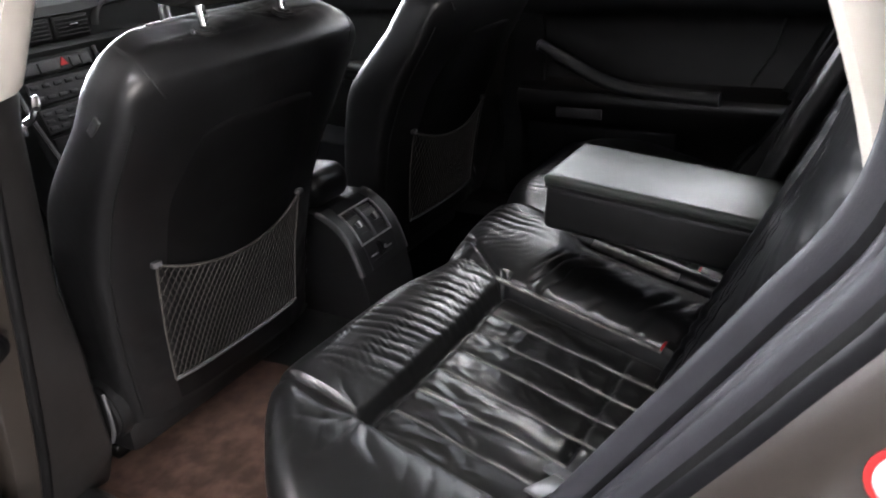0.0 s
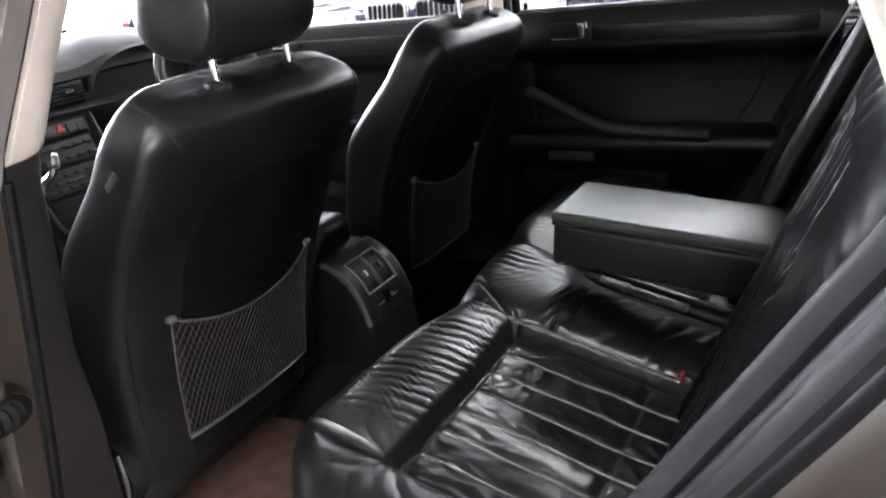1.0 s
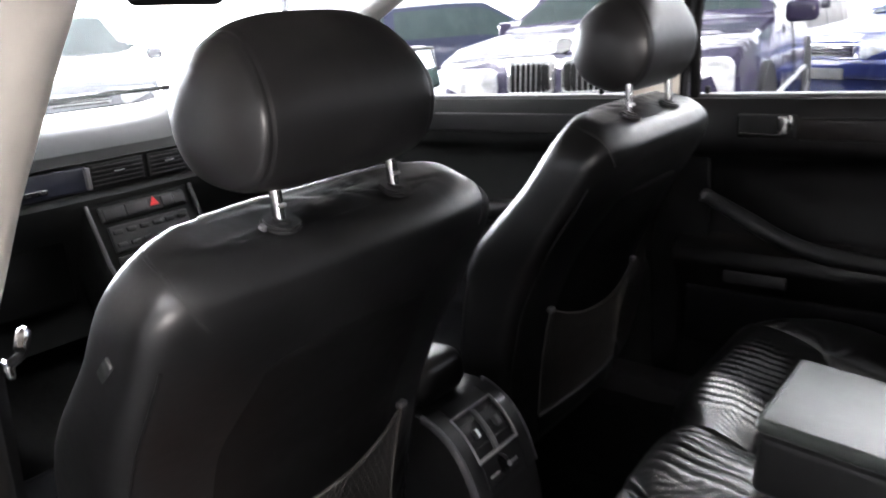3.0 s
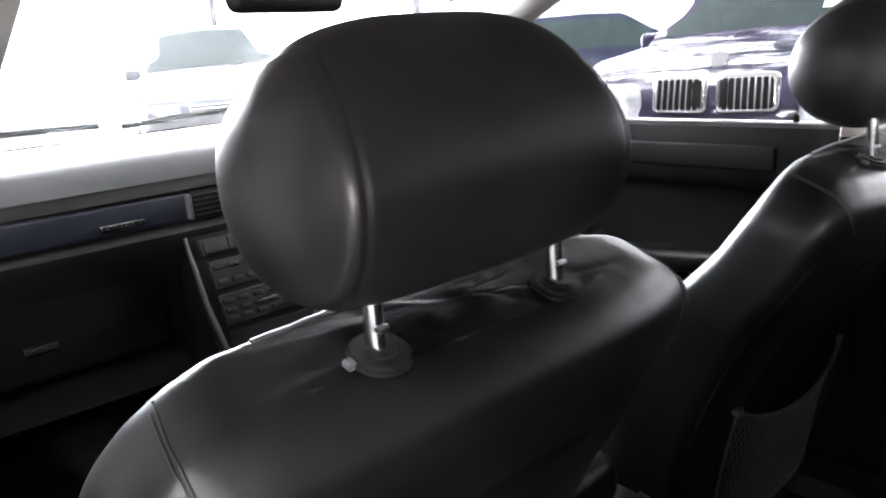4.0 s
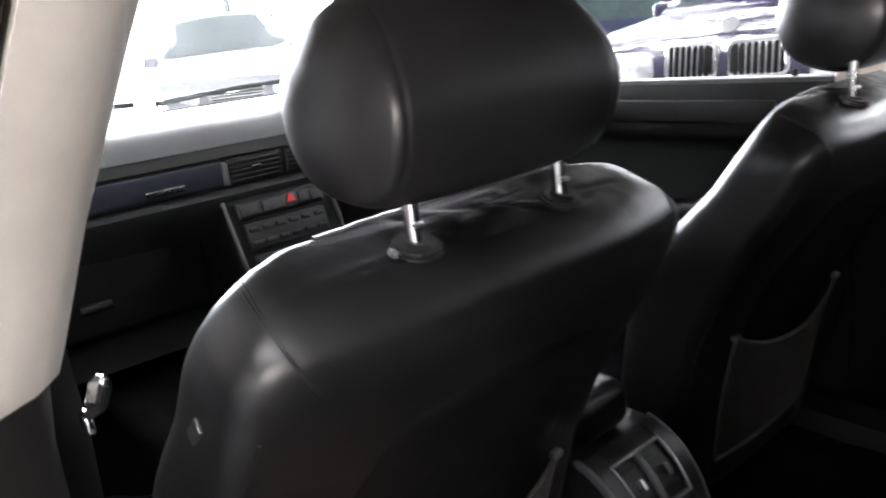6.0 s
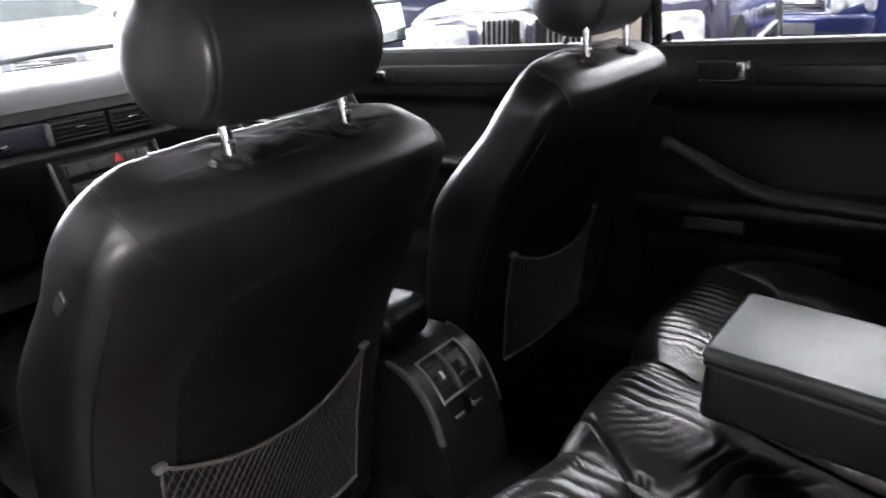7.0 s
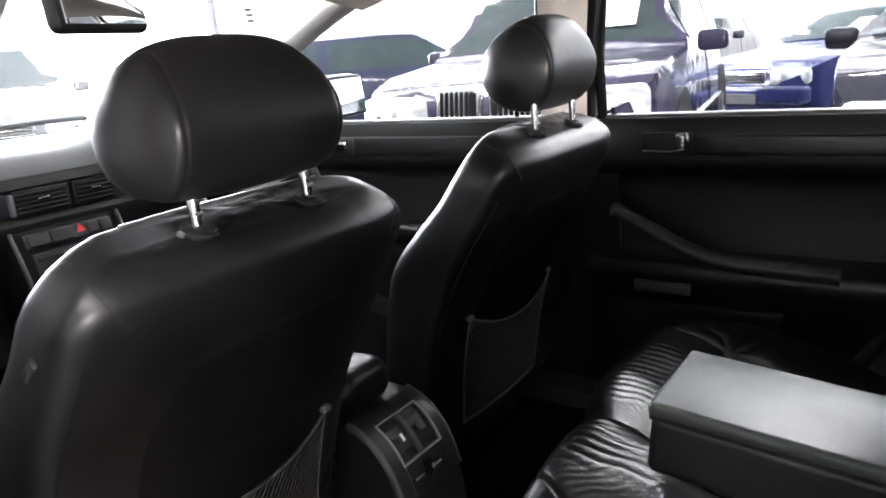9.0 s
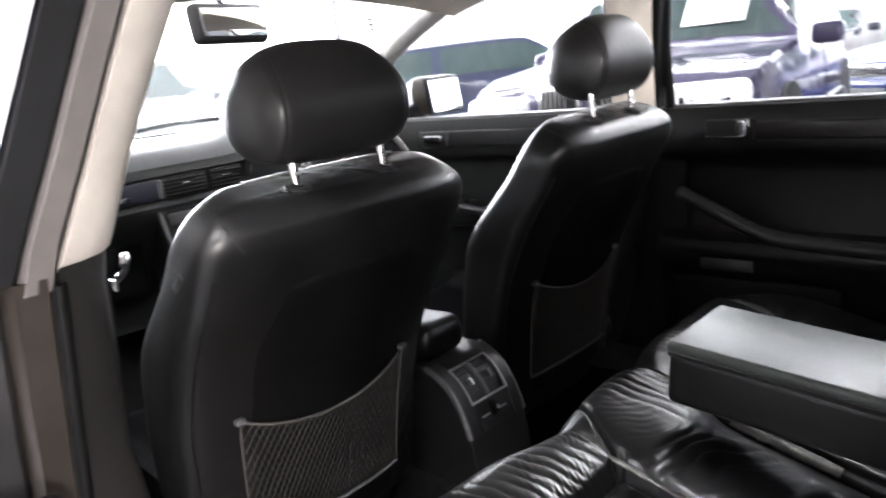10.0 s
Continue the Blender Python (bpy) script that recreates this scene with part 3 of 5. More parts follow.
# worn piping beside the panels and along the front rim
for s in (-1, 1):
    ys = np.linspace(-0.555, -0.255, 60)
    line = np.polyfit(ys, [cushion_z(s * PAN_X0 * 0.975, min(y, PAN_Y - 0.02)) for y in ys], 1)
    ps = [(s * PAN_X0 * 0.975, y, float(np.polyval(line, y)) + 0.011) for y in ys]
    part("piping", tube(ps, [0.0052 + 0.0016 * nz(60 * p[1], 3.0 * s, 1.0) for p in ps], 8, flat=0.6), WORN_EDGE, bench, "cracked grey worn piping")
    ps = [(x, front_edge(x) - 0.0475 + 0.046, cushion_z(x, front_edge(x)) - 0.016) for x in s * np.linspace(0.135, 0.715, 50)]
    part("front_piping", tube(ps, 0.0030, 6), LEATHER, bench)


# worn strip beside the armrest, its glint painted pale grey
ps = [(INSERT_X - 0.006, y, cushion_z(INSERT_X - 0.006, y) + 0.018) for y in np.linspace(-0.520, -0.360, 40)]
part("piping", tube(ps, [0.0135 + 0.005 * nz(70 * p[1], 5.0, 2.0) for p in ps], 10, flat=0.5), WORN_EDGE, bench)
for s in (-1, 1):
    for k in range(1, 7):
        x = s * (PAN_X0 + (PAN_X1 - PAN_X0) * k / 7)
        ys = np.linspace(-0.600, PAN_Y - 0.008, 24)
        hs = [cushion_z(x, y) for y in ys]
        hs = [sum(hs[max(0, i - 2):i + 3]) / len(hs[max(0, i - 2):i + 3]) for i in range(len(hs))]
        ps = [(x, y, h + 0.0034) for y, h in zip(ys, hs)]
        part("flute_seam", tube(ps, 0.0019, 6), FLUTE, bench, "thin grey flute seam" if k == 1 else "")


def bench_back_y(z):
    return -0.585 - 0.42 * (z - 0.50)


def backrest_part(x0, x1, nx, nz_, name, label, fluted):
    def fn(u, v):
        x, z = x0 + (x1 - x0) * u, 0.46 + 0.60 * v
        t = min(u, 1 - u) * (x1 - x0)
        puff = 0.045 * (1 - math.exp(-t / 0.03))
        y = bench_back_y(z) + puff - 0.02
        ax = abs(x)
        if fluted:
            inp = smooth(0.17, 0.19, ax) * smooth(0.56, 0.53, ax) * smooth(0.98, 0.95, z)
            f = (ax - PAN_X0) / (PAN_X1 - PAN_X0) * 7
            g = abs(f - round(f)) * (PAN_X1 - PAN_X0) / 7
            y += inp * (-0.012 - 0.008 * math.exp(-(g / 0.004) ** 2))
        wz = z + 0.55 * x + 0.018 * nz(7 * x, 7 * z, 21) + 0.005 * nz(26 * x, 26 * z, 27)
        y += 0.0030 * max(0.0, 0.30 + 1.3 * nz(6 * x, 6 * z, 23)) * folds(math.pi * wz / 0.034)
        y += 0.0012 * max(0.0, 0.2 + nz(9 * x, 9 * z, 41)) * folds(math.pi * (z - 0.8 * x) / 0.022 + 2 * nz(12 * x, 12 * z, 43))
        y += 0.0022 * nz(13 * x, 13 * z, 25)
        R = 0.05
        if 1.06 - z < R:
            y -= 1.2 * (R - math.sqrt(max(0, R * R - (R - (1.06 - z)) ** 2)))
        return Vector((x, y, z))
    return part(name, sheet(fn, nx, nz_, lambda p: Vector((p.x, bench_back_y(p.z) - 0.10, p.z))), LEATHER_BACK, bench, label, angle=180)


backrest_part(-0.70, -0.105, 110, 110, "backrest", "left backrest with wrinkled leather", True)
backrest_part(0.165, 0.70, 90, 90, "backrest", "right backrest with wrinkled leather", True)
part("armrest_recess", extrude([(-0.70, 0.47), (-0.69, 0.47), (-0.90, 1.00), (-0.93, 1.00)], "x", -0.104, 0.164), LEATHER, bench, "dark recess behind the folded armrest")
part("recess_edge", tube([(0.150, bench_back_y(0.60) + 0.030, 0.60), (0.150, bench_back_y(0.80) + 0.032, 0.80), (0.150, bench_back_y(1.03) + 0.025, 1.03)], 0.022, 14), LEATHER, bench, "glossy rolled leather edge of the recess")

# folded armrest: a flat padded lid on a box
arm_m = Matrix.Translation((0.030, -0.325, 0.747)) @ pose(0, 0, 0, 5.5, 0, 0)


def arm_local(sx, y0, y1, z0, z1, r, seg=3):
    return rbox(sx, y1 - y0, z1 - z0, r, seg, arm_m @ pose(0, (y0 + y1) / 2, (z0 + z1) / 2))


armrest = part("armrest", arm_local(0.180, -0.40, 0.001, -0.100, -0.019, 0.012, 4), LEATHER, bench, "folded-down centre armrest box")
part("armrest_lid", arm_local(0.186, -0.40, 0.005, -0.0185, 0.0, 0.0075, 5), LID, armrest, "flat leather lid with window sheen painted grey")
part("lid_seam", arm_local(0.1815, -0.40, 0.002, -0.0235, -0.0165, 0.001, 1), STITCH, armrest)
part("armrest_tongue", arm_local(0.060, 0.0005, 0.0035, -0.050, -0.026, 0.001, 1), LEATHER, armrest)

# buckles
for x, y, z, tilt in ((-0.146, -0.590, 0.505, 8), (0.135, -0.578, 0.503, -6)):
    bk = thing("belt_buckle", "black plastic seat belt buckle with red button on the bench", "belt buckle", pose(x, y, z, 22, tilt, 0), "belt buckles")
    part("buckle_body", rbox(0.030, 0.075, 0.020, 0.005, 2), PLASTIC, bk)
    part("buckle_button", rbox(0.022, 0.010, 0.011, 0.003, 2, pose(0, 0.036, 0.001)), RED, bk, "red release button")
    part("buckle_stalk", rbox(0.022, 0.08, 0.008, 0.003, 1, pose(0, -0.07, -0.004)), WEBBING, bk)
tg = thing("belt_tongue", "metal seat belt tongue lying on the bench beside the door", "belt tongue", pose(-0.505, -0.517, 0.522, 14, 0, 72))
part("tongue_plate", rbox(0.026, 0.060, 0.004, 0.0015, 2), CHROME_DULL, tg)
part("tongue_slot", rbox(0.062, 0.022, 0.008, 0.003, 2, pose(0, -0.036, 0)), SATIN, tg)
part("belt_strap", rbox(0.030, 0.050, 0.002, 0.0008, 1, pose(0, -0.062, 0.004, -12, 0, 0)), WEBBING, tg)

# ---- car shell ----
shell = thing("car_body", "taupe saloon car body with black and beige interior trim", "car body")


def rings_z(ring, zs):
    """Loft of ring(z) over heights."""
    return loft([[Vector((x, y, z)) for x, y in ring(z)] for z in zs])


S_X = [(0.30, -0.745), (0.63, -0.745), (1.0, -0.737), (1.05, -0.718), (1.10, -0.697), (1.2, -0.659), (1.27, -0.633), (1.40, -0.590)]
S_Y = [(0.30, 0.235), (0.40, 0.175), (0.50, 0.138), (0.63, 0.100), (1.0, 0.015), (1.2, -0.035), (1.40, -0.095)]
I_X = [(0.30, -0.598), (0.36, -0.612), (0.42, -0.622), (0.52, -0.640), (0.63, -0.657), (0.75, -0.676), (0.97, -0.677), (1.0, -0.675), (1.03, -0.664), (1.10, -0.641), (1.155, -0.619), (1.2, -0.601), (1.27, -0.571), (1.40, -0.520)]
I_Y = [(0.30, 0.27), (0.40, 0.195), (0.63, 0.118), (1.0, 0.050), (1.2, 0.000), (1.40, -0.060)]


def pillar_b(side, fwd=0.0):
    """The pillar between the doors; fwd sets it forward by that much."""
    def ring(grow):
        def f(z):
            sx, sy, ix, iy = lerp(S_X, z), lerp(S_Y, z) + fwd * (0.4 + 0.6 * z), lerp(I_X, z), lerp(I_Y, z) + fwd * (0.4 + 0.6 * z)
            g = grow
            k = 1.0 if side < 0 else 0.5
            pts = [(sx, sy - g), (sx + 0.45 * (ix - sx), sy + 0.40 * (iy - sy) - 0.004 - g), (ix - 0.006, iy - 0.006 - g), (ix + 0.004 + g, iy + 0.006), (ix + 0.006 + g, iy + 0.03 * k),
                   (ix + 0.004 + g, iy + 0.085 * k), (ix - 0.01, iy + 0.10 * k), (sx, sy + 0.13 * k)]
            return [(-side * x, y) for x, y in pts]
        return f
    low = part("pillar_trim", rings_z(ring(0.0), np.linspace(0.30, 1.006, 20)), PILLAR_LOW, shell, "charcoal plastic lower pillar trim")
    zs = [1.000, 1.004, 1.012] + list(np.linspace(1.03, 1.40, 12))
    def up(z):
        k = 0.004 - 0.010 * smooth(1.012, 1.0, z)
        return ring(k)(z)
    part("pillar_trim", rings_z(up, zs), BEIGE, shell, "beige upper pillar trim")
    def seal_path(dx, dy, z0=0.30, z1=1.40):
        return [(-side * (lerp(S_X, z) + dx), lerp(S_Y, z) + dy + fwd, z) for z in np.linspace(z0, z1, 24)]
    seal = part("door_seal", tube(seal_path(-0.001, 0.000, 0.30, 0.99), 0.0075, 10), RUBBER, shell, "black rubber door seal")
    part("seal_lip", tube(seal_path(-0.008, 0.000), 0.0028, 8), RUBBER, seal)
    def post(z):
        x, y = lerp(S_X, z), lerp(S_Y, z) + fwd
        return [(-side * a, b) for a, b in ((x - 0.008, y + 0.000), (x - 0.013, y - 0.006), (x - 0.044, y - 0.003), (x - 0.052, y + 0.008), (x - 0.052, y + 0.11), (x - 0.008, y + 0.11))]
    part("door_post", rings_z(post, np.linspace(0.28, 1.0, 14)), PAINT, shell, "taupe painted door post")
    def hinge_side(z):
        x, y = lerp(S_X, z), lerp(S_Y, z) + fwd
        return [(-side * a, b) for a, b in ((x - 0.053, y + 0.022), (x - 0.060, y + 0.016), (x - 0.086, y + 0.020), (x - 0.092, y + 0.030), (x - 0.092, y + 0.11), (x - 0.053, y + 0.11))]
    part("hinge_panel", rings_z(hinge_side, np.linspace(0.28, 1.0, 14)), PLASTIC_GREY, shell, "charcoal panel behind the door hinges")
    def post_top(z):
        x, y = lerp(S_X, z), lerp(S_Y, z) + fwd
        return [(-side * a, b) for a, b in ((x - 0.040, y + 0.004), (x - 0.046, y - 0.002), (x - 0.080, y + 0.006), (x - 0.082, y + 0.10), (x - 0.040, y + 0.10))]
    part("post_cover", rings_z(post_top, np.linspace(1.0, 1.40, 8)), BLACKOUT, shell, "black upper pillar cover")
    def band(z):
        x, y = lerp(S_X, z), lerp(S_Y, z) + fwd
        return [(-side * a, b) for a, b in ((x - 0.004, y + 0.004), (x - 0.010, y - 0.005), (x - 0.036, y - 0.005), (x - 0.041, y + 0.004), (x - 0.041, y + 0.08), (x - 0.004, y + 0.08))]
    part("pillar_band", rings_z(band, np.linspace(0.985, 1.40, 10)), COVER if side < 0 else RUBBER, shell, "grey-brown band beside the pillar trim" if side < 0 else "")


pillar_b(-1)
pillar_b(1, 0.088)
part("belt_height_cover", rbox(0.022, 0.055, 0.16, 0.008, 3, Matrix.Translation((0.572, 0.105, 1.285)) @ pose(0, 0, 0, 12, -24, 0)), PLASTIC_GREY, shell, "grey belt height cover")
part("pillar_inner", rbox(0.045, 0.20, 0.72, 0.004, 1, pose(0.779, 0.135, 0.64)), RUBBER, shell)

# rear edge of the door openings
EDGE = spline([(0, -0.30, 0.335), (0, -0.385, 0.375), (0, -0.455, 0.47), (0, -0.525, 0.58), (0, -0.605, 0.71), (0, -0.680, 0.83), (0, -0.755, 0.95), (0, -0.800, 1.03), (0, -0.800, 1.11), (0, -0.755, 1.22), (0, -0.67, 1.34)], 6)


def edge_x(z):
    return lerp([(0.3, 0.0), (1.0, 0.0), (1.2, 0.045), (1.4, 0.10)], z)


def along(side, dx, off, grow=0.0):
    """The opening's rear edge moved dx inwards and off away from the opening."""
    out = []
    for i, p in enumerate(EDGE):
        d = (EDGE[min(i + 1, len(EDGE) - 1)] - EDGE[max(i - 1, 0)]).normalized()
        n = Vector((0, -d.z, d.y)) if d.z >= 0 else Vector((0, d.z, -d.y))
        n = Vector((0, -abs(d.z), -abs(d.y) if d.y < 0 else abs(d.y)))
        q = p + n * (off + 0.35 * grow * smooth(0.70, 0.98, p.z))
        out.append(Vector((side * (0.745 - edge_x(p.z) - dx), q.y, q.z)))
    return out


for side in (-1, 1):
    def ridge(name, rows, material, label=""):
        part(name, loft([along(side, *r) for r in rows], False), material, shell, label, angle=75)
    ridge("seal_lip", [(0.058, 0.060), (0.046, 0.036), (0.032, 0.030), (0.018, 0.030), (0.009, 0.032), (0.006, 0.030)], RUBBER, "black rubber sealing lip")
    ridge("door_seal", [(0.006, 0.032), (0.004, 0.006), (0.000, -0.005), (-0.005, -0.010), (-0.010, -0.0105), (-0.0145, -0.007), (-0.017, -0.001), (-0.018, 0.004)], SEAL, "soft grey rubber door seal")
    # the crevice's shade is painted as a flat black strip
    ridge("seal_groove", [(-0.0175, 0.0035), (-0.0190, 0.018, 0.002), (-0.0215, 0.018, 0.004)], BLACKOUT, "seal groove with its shade painted black")
    ridge("door_seal", [(-0.021, 0.018, 0.004), (-0.022, 0.010, 0.005), (-0.025, 0.0065, 0.006), (-0.030, 0.006, 0.007), (-0.0345, 0.0075, 0.007), (-0.0360, 0.0095, 0.0075), (-0.0375, 0.0088, 0.008), (-0.042, 0.0105, 0.009), (-0.046, 0.014, 0.010), (-0.048, 0.019, 0.011)], SEAL)
    # shaded side of the ridge, painted with darker rubber
    ridge("seal_flank", [(-0.0478, 0.0185, 0.011), (-0.052, 0.023, 0.012), (-0.055, 0.029, 0.014)], RUBBER)
    ridge("seal_strip", [(-0.054, 0.027, 0.014), (-0.057, 0.0200, 0.016), (-0.063, 0.0215, 0.018), (-0.0655, 0.031, 0.018)], BLACKOUT)
    bands = [along(side, -0.058, 0.025, 0.018), along(side, -0.063, 0.027, 0.018), along(side, -0.082, 0.041, 0.018), along(side, -0.091, 0.056, 0.016), along(side, -0.092, 0.16), along(side, -0.118, 0.175), along(side, -0.125, 0.40)]
    part("jamb", loft(bands, False), PAINT, shell, "taupe painted rear door jamb")
    ins = [along(side, 0.03, 0.004), along(side, 0.06, 0.012), along(side, 0.075, 0.05), along(side, 0.08, 0.30)]
    part("side_trim", loft([r[:46] for r in ins], False), PLASTIC, shell, "black plastic side trim beside the bench")
    C_Y = [(0.99, -0.800), (1.04, -0.787), (1.075, -0.774), (1.11, -0.760), (1.20, -0.722), (1.34, -0.650)]
    up = [Vector((0, lerp(C_Y, z) - 0.010, z)) for z in np.linspace(0.990, 1.36, 12)]
    def c_ring(p):
        x = 0.705 - edge_x(p.z)
        return [(side * (x + 0.012), p.y + 0.004), (side * (x - 0.004), p.y + 0.012), (side * (x - 0.030), p.y + 0.004), (side * (x - 0.040), p.y - 0.02), (side * (x - 0.045), p.y - 0.13), (side * (x + 0.01), p.y - 0.13)]
    part("pillar_trim", loft([[Vector((x, y, p.z)) for x, y in c_ring(p)] for p in up]), HEADLINER, shell, "beige rear pillar trim")
    # sills with tread plate
    part("sill", extrude([(side * 0.66, 0.30), (side * 0.68, 0.345), (side * 0.735, 0.352), (side * 0.75, 0.345), (side * 0.80, 0.335), (side * 0.86, 0.30), (side * 0.88, 0.22), (side * 0.70, 0.20)], "y", -0.36, 1.30), PAINT, shell, "taupe door sill")
    part("tread_plate", extrude([(side * 0.635, 0.315), (side * 0.665, 0.352), (side * 0.735, 0.360), (side * 0.738, 0.353), (side * 0.66, 0.30)], "y", -0.33, 1.25), PLASTIC_GREY, shell, "grey plastic tread plate")

part("striker", tube([(-0.834, -0.741, 0.846), (-0.856, -0.740, 0.850), (-0.857, -0.743, 0.8495), (-0.859, -0.756, 0.842), (-0.858, -0.759, 0.840), (-0.836, -0.760, 0.836)], 0.0032, 10), CHROME_DULL, shell, "bright metal door striker")
part("striker_plate", rbox(0.004, 0.030, 0.020, 0.002, 2, pose(-0.8365, -0.751, 0.841, -35, 0, 0)), PAINT, shell)
part("latch_bolt", join(disc_at((-0.839, -0.772, 0.849), (-1, 0, 0), 0.0090, 0.004, 20, 0.0015), disc_at((-0.842, -0.772, 0.849), (-1, 0, 0), 0.0048, 0.005, 6, 0.001)), CHROME_DULL, shell, "hexagonal latch bolt")
st_m = Matrix.Translation((-0.8385, -0.799, 0.884)) @ pose(0, 0, 0, -48, 0, 0)
sticker = part("sticker", rbox(0.0016, 0.044, 0.022, 0.0004, 1, st_m), LABEL, shell, "white service sticker with red edge")
part("sticker_edge", rbox(0.0020, 0.004, 0.024, 0.0004, 1, st_m @ pose(0, 0.020, 0)), RED, sticker)
for k in range(4):
    part("sticker_bar", rbox(0.0022, 0.004, 0.013, 0.0003, 1, st_m @ pose(0, 0.011 - 0.008 * k, 0)), PLASTIC, sticker)
round_sticker = part("round_sticker", disc_at((-0.8385, -0.832, 0.931), (-1, 0, 0), 0.019, 0.0016, 32, 0.0004), RED, shell, "round white sticker with red rim")
part("sticker_centre", disc_at((-0.8395, -0.832, 0.931), (-1, 0, 0), 0.0155, 0.0012, 28, 0.0003), WHITE, round_sticker, "white middle")

# floor
part("floor_pan", rbox(1.42, 2.6, 0.05, 0.01, 1, pose(0, 0.35, 0.235)), RUBBER, shell)
part("front_carpet", sheet(lambda u, v: Vector((-0.69 + 1.38 * u, 0.36 + 1.15 * v, 0.285 + 0.25 * smooth(0.6, 1.0, v) + 0.10 * math.exp(-((u - 0.5) / 0.11) ** 2))), 40, 20), CARPET, shell, "dark front carpet")
part("rear_carpet", sheet(lambda u, v: Vector((-0.685 + 1.37 * u, -0.42 + 0.79 * v, 0.285 + 0.045 * smooth(0.85, 1.0, abs(2 * u - 1)) + 0.085 * math.exp(-((u - 0.5) / 0.12) ** 4))), 60, 30), CARPET, shell, "dark rear carpet")
# near mat reddish brown, far mat dark
for s0 in (-1, 1):
    part("floor_mat", sheet(lambda u, v: Vector((s0 * (0.150 + 0.50 * u), -0.40 + 0.75 * v, 0.296 + 0.004 * nz(9 * u, 9 * v, 2) + 0.03 * smooth(0.9, 1.0, u))), 30, 30, lambda p: p - Vector((0, 0, 0.012))), CARPET_BROWN if s0 < 0 else CARPET, shell, "reddish-brown floor mat" if s0 < 0 else "dark floor mat")

# roof, windscreen frame, scuttle and bonnet
def roof(u, v):
    x, y = -0.60 + 1.2 * u, -0.80 + 1.42 * v
    return Vector((x, y, 1.405 - 0.055 * (2 * u - 1) ** 2 - 0.05 * (2 * v - 1) ** 4))


part("headliner", sheet(roof, 16, 16), HEADLINER, shell, "beige cloth headliner")
part("roof_skin", sheet(lambda u, v: roof(u, v) * 1.0 + Vector((0.10 * (2 * u - 1), 0.0, 0.035)), 16, 16), PAINT, shell, "taupe roof")
part("rear_roof", sheet(lambda u, v: Vector((-0.62 + 1.24 * u, -0.80 - 0.25 * v, 1.39 - 0.05 * v)), 4, 4), HEADLINER, shell)
part("parcel_shelf", rbox(1.40, 0.50, 0.03, 0.01, 2, pose(0, -1.10, 1.005)), PLASTIC, shell, "black parcel shelf")
part("boot_wall", rbox(1.40, 0.03, 0.75, 0.01, 1, pose(0, -0.98, 0.62)), RUBBER, shell)
for side in (-1, 1):
    a = spline([(side * 0.735, 1.50, 0.985), (side * 0.690, 1.18, 1.130), (side * 0.625, 0.82, 1.275), (side * 0.565, 0.52, 1.370)], 6)
    part("windscreen_pillar", tube(a, 0.033, 12, flat=0.8), PILLAR_GREY, shell, "slim pale grey windscreen pillar")
    part("roof_rail", tube([(side * 0.565, 0.52, 1.370), (side * 0.575, 0.0, 1.385), (side * 0.60, -0.60, 1.36)], 0.035, 10), HEADLINER, shell)
part("roof_header", tube([(-0.56, 0.56, 1.372), (0, 0.60, 1.395), (0.56, 0.56, 1.372)], 0.03, 10), HEADLINER, shell)
part("scuttle", extrude([(1.60, 1.052), (1.66, 1.046), (1.80, 1.035), (1.82, 0.98), (1.60, 0.95)], "x", -0.72, 0.72), RUBBER, shell, "black scuttle panel")
def bonnet(u, v):
    x, y = (-0.85 + 1.70 * u) * (1 - 0.10 * v ** 2), 1.80 + 1.0 * v
    return Vector((x, y, 1.03 - 0.12 * v - 0.05 * (2 * u - 1) ** 4 - 0.09 * v ** 6))
part("bonnet", sheet(bonnet, 16, 16, lambda p: Vector((p.x, p.y, 0.45))), PAINT, shell, "taupe bonnet")
wind = part("windscreen", sheet(lambda u, v: Vector(((-0.69 + 1.38 * u) * (1 - 0.19 * v), 1.63 - 1.06 * v + 0.10 * (1 - (2 * u - 1) ** 2), 1.045 + 0.335 * v)), 20, 10), GLASS, shell, "clear windscreen")
wind.visible_shadow = False
for x0, x1 in ((-0.62, -0.05), (0.0, 0.60)):
    part("wiper", tube(spline([(x0, 1.70, 1.066), ((x0 + x1) / 2, 1.72, 1.079), (x1, 1.735, 1.073)], 6), 0.008, 6), RUBBER, shell, "black windscreen wiper")

# outer panels that close the body in front and behind, and its wheels
def rear_deck(u, v):
    x, y = -0.80 + 1.6 * u, -1.36 - 0.86 * v
    return Vector((x * (1 - 0.05 * v), y, 1.005 - 0.05 * v - 0.05 * (2 * u - 1) ** 4 - 0.06 * v ** 6))
part("boot_lid", sheet(rear_deck, 16, 14, lambda p: Vector((p.x, p.y, 0.36))), PAINT, shell, "taupe boot lid and tail")
rear_glass = part("rear_window", sheet(lambda u, v: Vector(((-0.60 + 1.2 * u) * (1 + 0.14 * v), -1.05 - 0.31 * v, 1.335 - 0.33 * v)), 12, 6), GLASS, shell, "clear rear window")
rear_glass.visible_shadow = False
